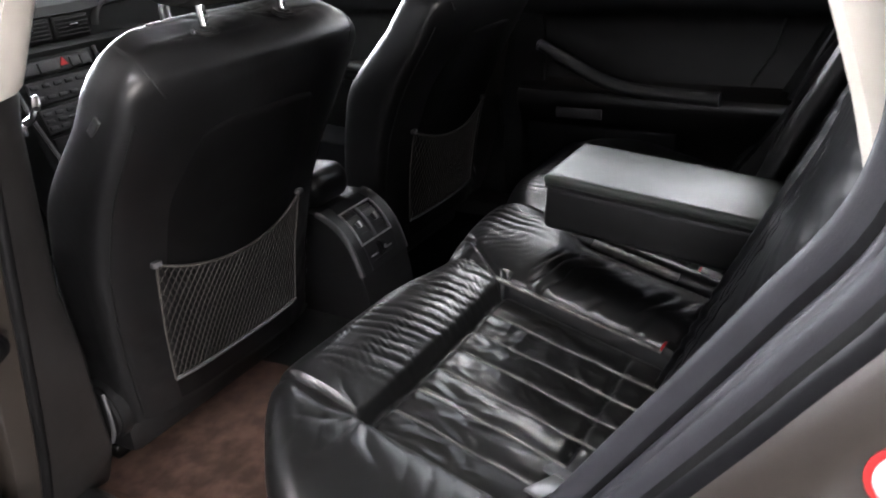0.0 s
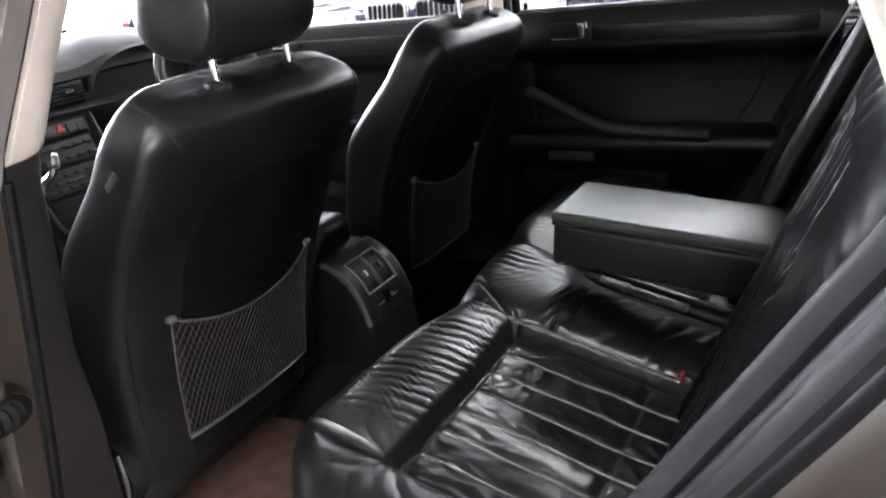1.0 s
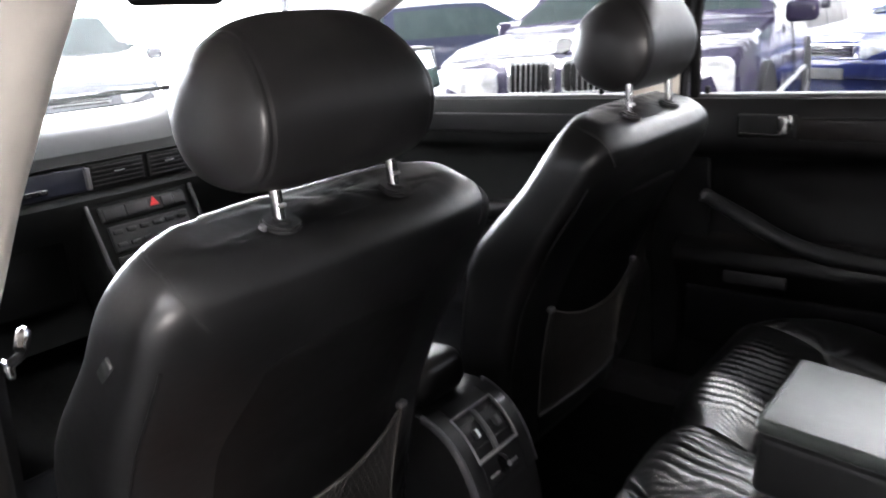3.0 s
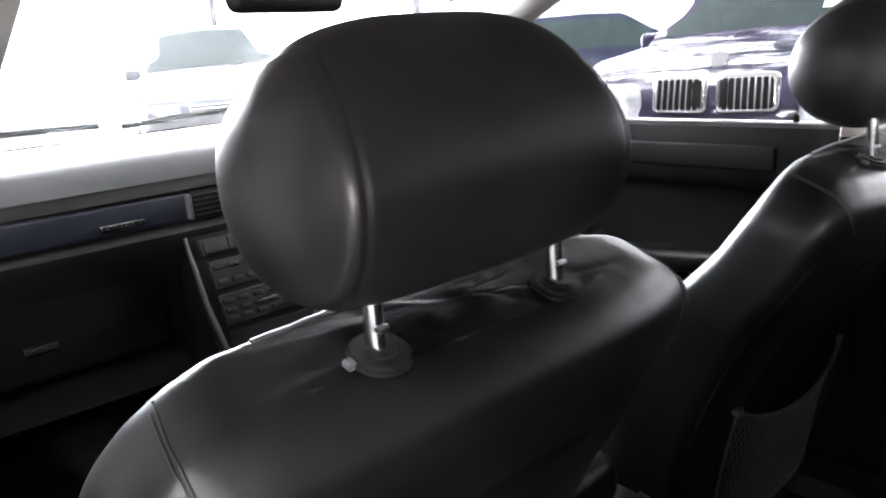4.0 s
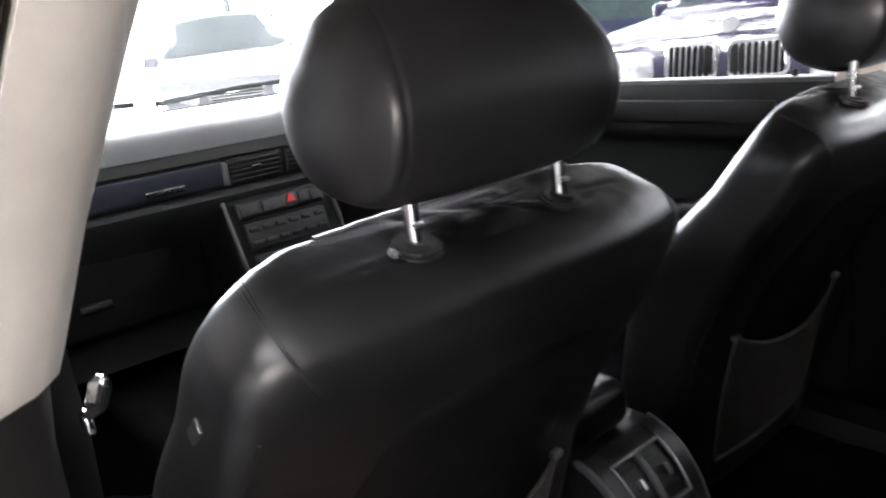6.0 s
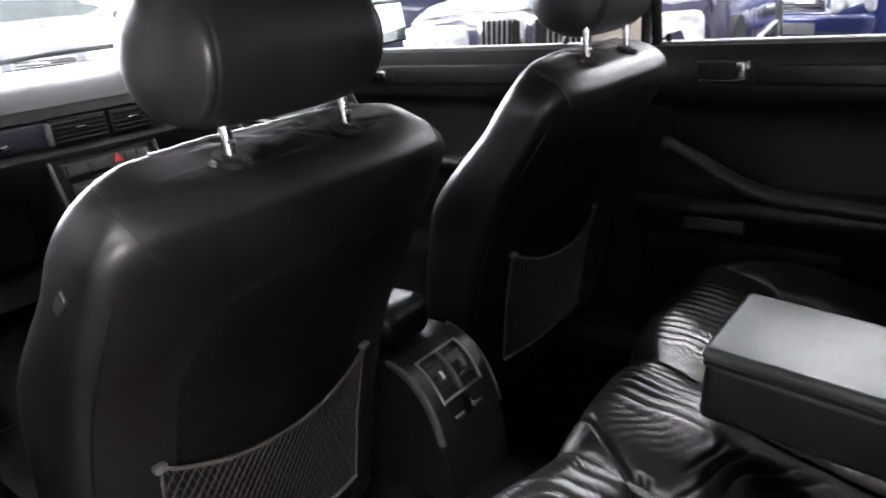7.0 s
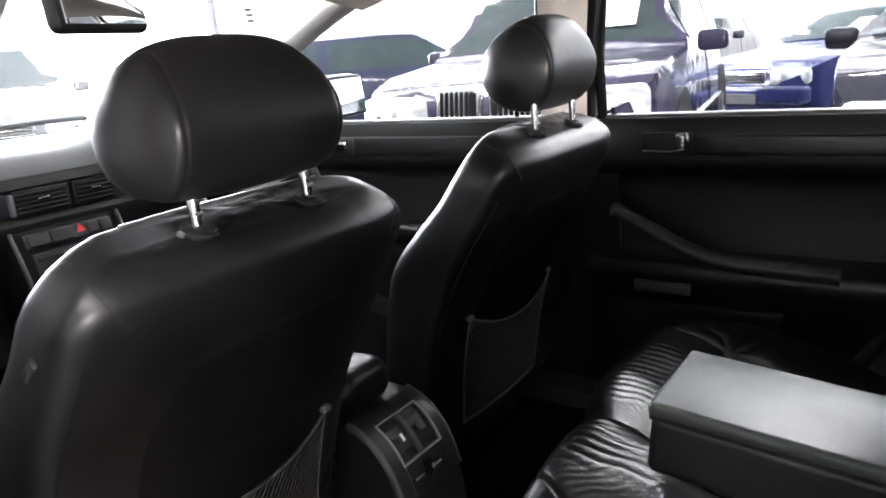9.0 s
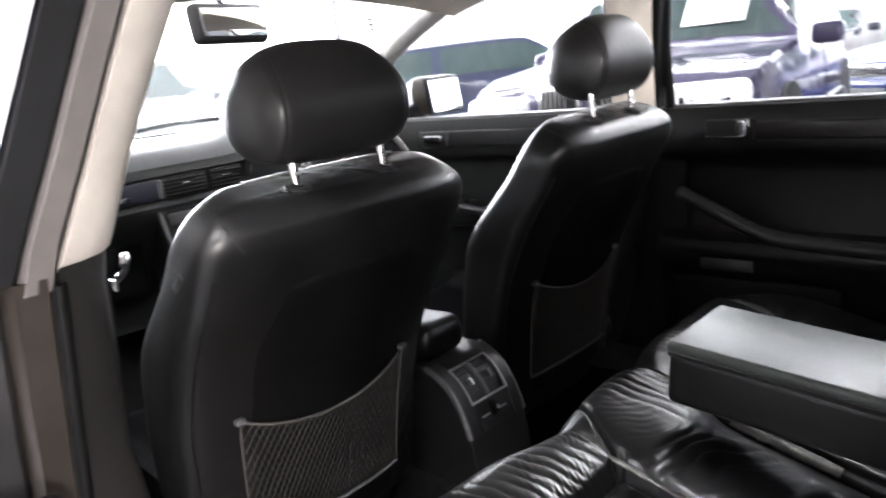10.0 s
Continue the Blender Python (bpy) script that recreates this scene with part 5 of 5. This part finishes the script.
hz.verts.ensure_lookup_table()
hv = hz.verts
hz.faces.new((hv[0], hv[1], hv[2])), hz.faces.new((hv[3], hv[5], hv[4]))
for i in range(3):
    hz.faces.new((hv[i], hv[(i + 1) % 3], hv[3 + (i + 1) % 3], hv[3 + i]))
part("hazard_button", hz, RED, row, "red hazard triangle")
for x0, x1 in ((-0.098, -0.050), (-0.046, 0.008), (0.043, 0.070), (0.073, 0.098)):
    part("switch", on_stack(x0, x1, 0.018, 0.046, 0.010, 0.012, 0.003), PLASTIC, row)
climate = part("climate_panel", on_stack(-0.098, 0.098, 0.060, 0.120, 0.005, 0.02, 0.004), PLASTIC, dash, "climate control panel")
radio = part("radio", on_stack(-0.098, 0.098, 0.130, 0.195, 0.005, 0.02, 0.004), PLASTIC, dash, "black radio")
for pnl, d in ((climate, 0.075), (climate, 0.105), (radio, 0.145), (radio, 0.180), (radio, 0.163)):
    for k in range(6):
        x = -0.080 + 0.032 * k
        part("button", on_stack(x - 0.011, x + 0.011, d - 0.005, d + 0.005, 0.0085, 0.008, 0.002), PLASTIC, pnl)
part("radio_mark", on_stack(-0.03, 0.02, 0.160, 0.164, 0.0095, 0.008, 0.0005), SATIN, radio)
part("lower_panel", on_stack(-0.096, 0.096, 0.205, 0.290, 0.004, 0.02, 0.004), RUBBER, dash, "lower tray lid")
for k in range(4):
    part("switch_mark", on_stack(-0.05 + 0.03 * k, -0.043 + 0.03 * k, 0.270, 0.275, 0.0065, 0.006, 0.0005), WHITE, dash)
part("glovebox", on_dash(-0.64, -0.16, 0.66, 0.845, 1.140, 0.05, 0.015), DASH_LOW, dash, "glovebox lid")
part("glovebox_latch", on_dash(-0.43, -0.37, 0.72, 0.735, 1.134, 0.02, 0.004), PLASTIC, dash)
# driver's instruments
part("instrument_hood", loft([[(0.36 + 0.19 * math.cos(a) * k, 1.08 + d, 0.93 + 0.10 * math.sin(a) * k) for a in np.linspace(0, math.pi, 18)] for k, d in ((1.0, 0.0), (1.04, 0.03), (0.98, 0.12))], False), DASH, dash, "instrument hood")
for x in (0.30, 0.43):
    dial = part("dial", disc_at((x, 1.128, 0.955), (0, -1, 0.2), 0.052, 0.012, 28, 0.002), BLACKOUT, dash, "round dial")
    part("dial_rim", tube([Vector((x, 1.118, 0.957)) + Vector((0.05 * math.cos(a), 0, 0.05 * math.sin(a))) for a in np.linspace(0, 2 * math.pi, 28)[:-1]], 0.002, 6, True), SATIN, dial)
wheel = thing("steering_wheel", "black leather steering wheel before the driver seat", "steering wheel")
wm = Matrix.Translation((0.36, 0.80, 0.900)) @ pose(0, 0, 0, 64, 0, 0)
part("rim", tube([wm @ Vector((0.185 * math.cos(a), 0.185 * math.sin(a), 0)) for a in np.linspace(0, 2 * math.pi, 40)[:-1]], 0.0145, 10, True), LEATHER, wheel)
part("hub", rbox(0.16, 0.13, 0.05, 0.025, 4, wm @ pose(0, -0.005, -0.03)), PLASTIC, wheel)
for a in (10, 170, 250, 290):
    q = Vector((math.cos(radians(a)), math.sin(radians(a)), 0))
    part("spoke", tube([wm @ (q * 0.05 + Vector((0, 0, -0.03))), wm @ (q * 0.178)], 0.013, 8, flat=0.6), PLASTIC, wheel)
part("column", tube([wm @ Vector((0, 0, -0.04)), wm @ Vector((0, 0, -0.30))], 0.035, 12), PLASTIC, wheel)
for s in (-1, 1):
    part("stalk", tube([wm @ Vector((s * 0.03, 0.02, -0.08)), wm @ Vector((s * 0.17, 0.05, -0.07))], 0.008, 8), PLASTIC, wheel)
rear_mirror = thing("rear_view_mirror", "black rear view mirror hung from the windscreen", "mirror")
part("mirror_shell", rbox(0.218, 0.035, 0.088, 0.020, 4, pose(-0.060, 0.690, 1.312, -6, 0, 12)), PLASTIC, rear_mirror)
part("mirror_glass", rbox(0.184, 0.004, 0.060, 0.0018, 2, pose(-0.0562, 0.6717, 1.3138, -6, 0, 12)), MIRROR, rear_mirror, "silvered mirror glass")
part("mirror_arm", tube([(-0.058, 0.70, 1.325), (-0.058, 0.73, 1.385)], 0.009, 8), PLASTIC, rear_mirror)

# ---- hall ----
HALL_WALL = mat("white_hall_wall", (0.78, 0.78, 0.77), 0.7, var=0.05, scale=0.8, bump=0.1, bump_scale=60)
HALL_FLOOR = mat("grey_hall_floor", (0.34, 0.34, 0.34), 0.35, var=0.12, scale=1.2, bump=0.05, bump_scale=80, stain=(0.26, 0.26, 0.265))
DARK_WALL = mat("dark_grey_hall_wall", (0.11, 0.11, 0.115), 0.7, var=0.1, scale=0.8, bump=0.1, bump_scale=60)
GREY_WALL = mat("pale_grey_hall_wall", (0.50, 0.50, 0.50), 0.7, var=0.1, scale=0.8, bump=0.1, bump_scale=60)
CEIL = mat("white_hall_ceiling", (0.45, 0.45, 0.45), 0.8, var=0.05, scale=0.6, bump=0.1, bump_scale=30)
TUBE = glow("lit_diffuser", (1.0, 0.98, 0.95), 75.0)
part("ground", rbox(60, 60, 0.1, 0.0, 1, pose(0, 0, -0.05)), HALL_FLOOR)
tagged(bpy.data.objects["ground"], "smooth grey hall floor", "floor", kind="structure")


def wall(name, sx, sy, sz, x, y, z, material, label):
    ob = part(name, rbox(sx, sy, sz, 0.0, 1, pose(x, y, z)), material)
    return tagged(ob, label, "wall", kind="structure")


wall("wall_right", 0.3, 28, 1.1, 17.15, 0, 0.55, HALL_WALL, "low white hall wall under the added window band")
wall("wall_right_head", 0.3, 28, 0.5, 17.15, 0, 4.75, HALL_WALL, "white hall wall over the added window band")
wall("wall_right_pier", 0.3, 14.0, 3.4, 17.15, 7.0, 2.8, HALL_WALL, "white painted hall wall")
# unseen walls whose tones set how much fill light comes back
wall("wall_back", 30, 0.3, 5.0, 3, -13.35, 2.5, DARK_WALL, "unseen hall wall painted dark to cut fill light")
wall("wall_left", 0.3, 28, 5.0, -10.15, 0, 2.5, GREY_WALL, "unseen hall wall painted grey to bounce fill light")
wall("wall_front_head", 27, 0.3, 0.4, 3.5, 14.15, 4.8, HALL_WALL, "white wall over the shop front")
wall("wall_front_side", 5.6, 0.3, 4.4, 14.2, 14.15, 2.4, HALL_WALL, "white wall beside the shop front")
wall("wall_front_left", 10.0, 0.3, 4.4, -5.1, 14.15, 2.4, DARK_WALL, "unseen dark wall added to hold back daylight")
wall("wall_front_base", 27, 0.3, 0.2, 3.5, 14.15, 0.10, HALL_WALL, "low white plinth under the shop front")
tagged(part("ceiling", rbox(27.4, 27.6, 0.2, 0.0, 1, pose(3.5, 0.4, 5.1)), CEIL), "white hall ceiling", "ceiling", kind="structure")
for k in range(2, 5):
    tagged(part("mullion", rbox(0.10, 0.14, 4.4, 0.01, 1, pose(-9.5 + 5.2 * k, 14.1, 2.4)), SATIN), "grey metal mullion of the shop front", "mullion", group="mullions", kind="structure")
ROOF_GLOW = glow("added_roof_glow", (0.97, 0.98, 1.0), 2.6)
SIDE_GLOW = glow("added_side_glow", (0.97, 0.98, 1.0), 2.3)
SKY_GLOW = glow("bright_overcast_sky", (0.97, 0.98, 1.0), 6.0)
tagged(part("backdrop", rbox(60, 0.1, 16, 0.0, 1, pose(5, 24, 7.5)), SKY_GLOW), "bright overcast sky outside the shop front", "sky", kind="structure")

# unseen glow behind an added window band, brightening the headrests' backs
tagged(part("backdrop", rbox(0.1, 50, 16, 0.0, 1, pose(24, -8, 7.5)), SIDE_GLOW), "unseen glowing backdrop added to brighten the headrests", "sky", kind="structure")
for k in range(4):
    tagged(part("mullion", rbox(0.14, 0.10, 3.4, 0.01, 1, pose(17.1, -2.8 - 3.2 * k, 2.8)), SATIN), "grey metal mullion of the added side windows", "mullion", group="mullions", kind="structure")
# unseen glowing panels added overhead for the armrest lid to reflect
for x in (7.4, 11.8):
    roof_light = thing("rooflight", "long unseen rooflight added for bright reflections", "rooflight", pose(x, 2.0, 4.97), "rooflights", "structure")
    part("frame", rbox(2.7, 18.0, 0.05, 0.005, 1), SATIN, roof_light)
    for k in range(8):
        part("pane", rbox(2.35, 1.55, 0.02, 0.004, 1, pose(0, -7.88 + 2.25 * k, -0.030)), ROOF_GLOW, roof_light, "added glowing pane" if k == 0 else "")

lamp = thing("ceiling_light", "long lit fluorescent light under the hall ceiling", "ceiling light", pose(0.8, 10.3, 4.95), "ceiling lights")
part("housing", rbox(0.32, 3.0, 0.09, 0.01, 1), WHITE, lamp)
part("diffuser", rbox(0.26, 2.9, 0.03, 0.008, 1, pose(0, 0, -0.058)), TUBE, lamp, "lit diffuser")
for x, y in ((-3.4, -1.6), (-3.4, -5.2), (-3.4, 2.0), (5.2, 10.3), (9.6, 10.3), (14.0, 10.3), (5.2, 4.7), (9.6, 4.7), (14.0, 4.7), (5.2, -0.9), (9.6, -0.9), (14.0, -0.9), (9.6, -6.5), (14.0, -6.5)):
    copy_thing(lamp, pose(x, y, 4.95))

# ---- other cars in the hall ----
CAR_GLASS = mat("dark_tinted_glass", (0.03, 0.045, 0.045), 0.04, var=0.1, rough_var=0.0, spec=0.35)
LAMP_GLASS = mat("headlamp_glass", (0.62, 0.64, 0.66), 0.08, var=0.3, scale=14, rough_var=0.04, coat=0.6)
TYRE = mat("tyre_rubber", (0.016, 0.016, 0.016), 0.8, var=0.2, scale=20, bump=0.3, bump_scale=200)
ALLOY = mat("alloy_rim", (0.45, 0.45, 0.46), 0.3, metal=1.0, var=0.1)


def paint(name, c):
    return mat(name, c, 0.10, metal=0.0, var=0.06, scale=2, coat=0.0, spec=0.36, rough_var=0.02, bump=1.0, bump_scale=3.2, relief=0.012)


def car(label, colour, m, L=4.6, W=0.90, bonnet=0.98, belt=1.0, roof_z=1.45, nose=0.72, ws0=0.30, ws1=0.45, rf=0.74, rr=0.88, kidney=False, wheel_r=0.32, bar=True, paper=False, group="display cars", boot=None, lamp=(0.40, 0.17), arch=0.055, sheet_v=0.46):
    """A parked car with its nose towards -y of its own frame; lengths as fractions run from nose to tail."""
    c = thing("parked_car", label, "car", m, group)
    body_mat = colour
    boot = boot if boot else belt
    topz = [(0.0, nose), (0.02, nose + 0.10), (0.06, bonnet - 0.05), (0.12, bonnet), (ws0, belt + 0.06), (ws1, roof_z - 0.02), (ws1 + 0.08, roof_z), (rf, roof_z - 0.02), (rr, boot + 0.04), (0.96, boot), (0.99, boot - 0.10), (1.0, 0.70)]
    wid = [(0.0, 0.74), (0.015, 0.86), (0.05, 0.95), (0.12, 0.99), (0.3, 1.0), (0.8, 1.0), (0.93, 0.96), (0.985, 0.88), (1.0, 0.78)]
    def surf(s, a, lift=0.0):
        """a: 0 at the sill, 0.5 at the waistline, 1 on the centre line above."""
        t, w = lerp(topz, s), W * lerp(wid, s)
        bz = min(belt, t - 0.05 - 0.10 * smooth(0.14, 0.0, s))
        up = max(0.0, t - bz)
        green = smooth(0.12, 0.3, up)
        wt = w * (0.96 - 0.20 * green)
        if a <= 0.5:
            k = a / 0.5
            z = 0.24 + (bz - 0.24) * k
            x = w * (0.93 + 0.07 * math.sin(math.pi * min(1, k * 1.15))) - lift * -1
            x = w * (0.94 + 0.06 * math.sin(math.pi * (0.15 + 0.75 * k))) + lift
            return Vector((x, (s - 0.5) * L, z))
        k = (a - 0.5) / 0.5
        if k < 0.5:
            q = k / 0.5
            x = w * 0.975 + (wt - w * 0.975) * q
            z = bz + (up * (0.90 if green > 0.3 else 0.75)) * q
            return Vector((x + lift, (s - 0.5) * L, z + lift * 0.3))
        q = (k - 0.5) / 0.5
        z0 = bz + up * (0.90 if green > 0.3 else 0.75)
        return Vector((wt * (1 - q) * 1.0, (s - 0.5) * L, z0 + (t - z0) * math.sin(q * math.pi / 2) + lift))
    def both(s, v, lift=0.0):
        p = surf(s, 1 - abs(2 * v - 1), lift)
        if v > 0.5:
            p.x = -p.x
        return p
    ss = sorted(set(list(np.linspace(0, 1, 41)) + [0.01, 0.02, 0.04, 0.06]))
    rings = [[both(s, v) for v in np.linspace(0, 1, 41)] for s in ss]
    part("body", loft(rings, True, True), body_mat, c, angle=50)
    def patch(name, s0, s1, v0, v1, material, lift=0.006, label="", n=10, parent=None):
        return part(name, sheet(lambda u, q: both(s0 + (s1 - s0) * u, v0 + (v1 - v0) * q, lift), n, n), material, parent or c, label)
    patch("windscreen", ws0 + 0.012, ws1 - 0.012, 0.385, 0.615, CAR_GLASS, 0.008, "dark windscreen")
    patch("rear_window", rf + 0.015, rr - 0.02, 0.39, 0.61, CAR_GLASS, 0.008)
    for v0, v1 in ((0.275, 0.362), (0.725, 0.638)):
        mid = (ws1 + rf) / 2 + 0.01
        patch("side_window", ws0 + 0.085, mid - 0.012, v0, v1, CAR_GLASS, 0.006)
        patch("side_window", mid + 0.012, rf + 0.03, v0, v1, CAR_GLASS, 0.006)
    for s in (-1, 1):
        lp = part("headlamp", rbox(lamp[0], 0.12, lamp[1], 0.05, 3, pose(s * W * 0.66, -0.5 * L + 0.085, nose + 0.02, 0, 0, s * 22)), LAMP_GLASS, c, "clear headlamp")
        part("bulb", disc_at((s * W * 0.60, -0.5 * L + 0.015, nose + 0.02), (0, -1, 0), 0.045, 0.03, 18, 0.008), CHROME_DULL, lp)
        part("tail_lamp", rbox(0.32, 0.08, 0.14, 0.03, 2, pose(s * W * 0.70, 0.5 * L - 0.06, 0.84)), RED, c)
        mr = part("door_mirror", rbox(0.20, 0.11, 0.14, 0.04, 3, pose(s * (W + 0.09), (ws0 + 0.085 - 0.5) * L, belt + 0.06)), body_mat, c)
        part("door_line", tube([surf(0.53, a, 0.002) * 1.0 if s > 0 else Vector((-surf(0.53, a, 0.002).x, surf(0.53, a, 0.002).y, surf(0.53, a, 0.002).z)) for a in np.linspace(0.05, 0.5, 8)], 0.004, 5), RUBBER, c)
        part("rub_strip", tube([Vector((s * surf(q, 0.24, 0.004).x, surf(q, 0.24, 0.004).y, surf(q, 0.24, 0.004).z)) for q in np.linspace(0.26, 0.74, 10)], 0.014, 6), CHROME_DULL if bar else RUBBER, c)
        for y in (-0.5 * L + 0.19 * L, 0.5 * L - 0.20 * L):
            w = part("wheel", disc_at((s * (W - 0.115), y, wheel_r), (s, 0, 0), wheel_r, 0.21, 32, 0.03), TYRE, c)
            part("rim", disc_at((s * (W - 0.012), y, wheel_r), (s, 0, 0), wheel_r * 0.66, 0.02, 28, 0.006), ALLOY, w)
            for k in range(5):
                a = 2 * math.pi * k / 5
                part("spoke", rbox(0.02, 0.05, wheel_r * 0.58, 0.006, 1, Matrix.Translation((s * (W - 0.001), y, wheel_r)) @ Matrix.Rotation(a, 4, "X") @ pose(0, 0, wheel_r * 0.32)), ALLOY, w)
            part("arch", disc_at((s * (W - 0.09), y, wheel_r + 0.03), (s, 0, 0), wheel_r + arch, 0.185, 32), RUBBER, c, "dark wheel arch")
    part("bumper", rbox(2 * W * 0.93, 0.22, 0.20, 0.06, 4, pose(0, -0.5 * L + 0.04, 0.48)), body_mat, c)
    part("number_plate", rbox(0.52, 0.012, 0.11, 0.004, 1, pose(0, -0.5 * L - 0.075, 0.44)), SATIN, c, "plain grey number plate")
    if kidney:
        for s in (-1, 1):
            g = part("grille", rbox(0.285, 0.07, 0.190, 0.034, 4, pose(s * 0.158, -0.5 * L - 0.005, nose + 0.075, -8, 0, s * 5)), CHROME, c, "chrome-rimmed grille half")
            part("grille_opening", rbox(0.250, 0.05, 0.155, 0.035, 4, pose(s * 0.158, -0.5 * L - 0.022, nose + 0.075, -8, 0, s * 5)), RUBBER, g)
            for k in range(8):
                part("grille_bar", rbox(0.006, 0.014, 0.150, 0.003, 1, pose(s * 0.158 - 0.105 + 0.030 * k, -0.5 * L - 0.047, nose + 0.075, -8, 0, s * 5)), CHROME_DULL, g)
        part("badge", disc_at((0, -0.5 * L + 0.075, nose + 0.225), (0, -0.8, 0.6), 0.045, 0.02, 24, 0.005), CHROME, c, "round pale badge")
    else:
        g = part("grille", rbox(0.62, 0.05, 0.13, 0.02, 3, pose(0, -0.5 * L + 0.01, nose + 0.02)), CHROME, c, "chrome-framed grille")
        for k in range(4):
            part("grille_bar", rbox(0.56, 0.02, 0.014, 0.004, 1, pose(0, -0.5 * L - 0.016, nose - 0.025 + 0.03 * k)), RUBBER, g)
    if paper:
        p = both(ws0 + 0.40 * (ws1 - ws0), sheet_v, 0.016)
        q = both(ws0 + 0.40 * (ws1 - ws0) + 0.02, sheet_v, 0.016) - p
        ang = math.degrees(math.atan2(q.z, q.y))
        part("price_sheet", rbox(0.42, 0.32, 0.003, 0.001, 1, pose(p.x, p.y, p.z + 0.006, ang, 0, 0)), WHITE, c, "white price sheet")
    return c


# dark paints raised, with the hall's veiling glare painted into them
VIOLET = paint("hazed_violet_blue_paint", (0.034, 0.029, 0.058))
NAVY = paint("hazed_navy_paint", (0.018, 0.024, 0.085))
INK = paint("hazed_black_paint", (0.026, 0.026, 0.036))
SILVER = paint("silver_paint", (0.50, 0.51, 0.53))
DARKBLUE = paint("hazed_dark_blue_paint", (0.028, 0.032, 0.060))
# a dark car's paint, greyed to imitate glare in the windscreen
GREY = paint("glare_grey_paint", (0.16, 0.165, 0.18))

car("dark violet-blue off-roader with chrome twin grille", VIOLET, pose(4.955, 1.935, 0, 0, 0, -80), L=4.66, W=0.93, bonnet=1.06, belt=1.06, roof_z=1.72, nose=0.82, lamp=(0.50, 0.22), arch=0.10, sheet_v=0.44, ws0=0.28, ws1=0.42, rf=0.88, rr=0.97, kidney=True, wheel_r=0.37, paper=True)
car("navy blue saloon with white price sheet", NAVY, pose(9.67, 0.21, 0, 0, 0, -120), W=0.84, bonnet=0.86, belt=0.89, roof_z=1.31, nose=0.64, paper=True)
car("black saloon with bright trim and open reflections", INK, pose(5.3, -0.92, 0, 0, 0, -90), bonnet=1.0, belt=1.0, roof_z=1.46, nose=0.70)
car("dark blue estate car with chrome trim seen from its side", DARKBLUE, pose(7.0, 5.5, 0, 0, 0, 39), L=4.7, belt=0.98, roof_z=1.50, rf=0.90, rr=0.975)
car("silver saloon parked behind the estate car", SILVER, pose(9.4, 9.4, 0, 0, 0, -75))
car("off-roader greyed by painted glare near the shop front", GREY, pose(3.9, 9.6, 0, 0, 0, -25), belt=1.1, roof_z=1.72, rf=0.86, rr=0.96, wheel_r=0.36)
car("pale silver saloon before the shop front", SILVER, pose(0.2, 10.2, 0, 0, 0, 10))
car("black estate car beyond the saloons", INK, pose(14.2, 3.8, 0, 0, 0, -90), rf=0.90, rr=0.975)
sign = thing("wall_sign", "small dark framed notice on the shop front", "sign", pose(12.3, 13.975, 2.45))
part("sign_board", rbox(0.34, 0.03, 0.46, 0.005, 1), WHITE, sign)
for k in range(3):
    part("sign_bar", rbox(0.22, 0.008, 0.07, 0.002, 1, pose(0.02 * (k - 1), -0.018, 0.13 - 0.13 * k)), PLASTIC, sign)
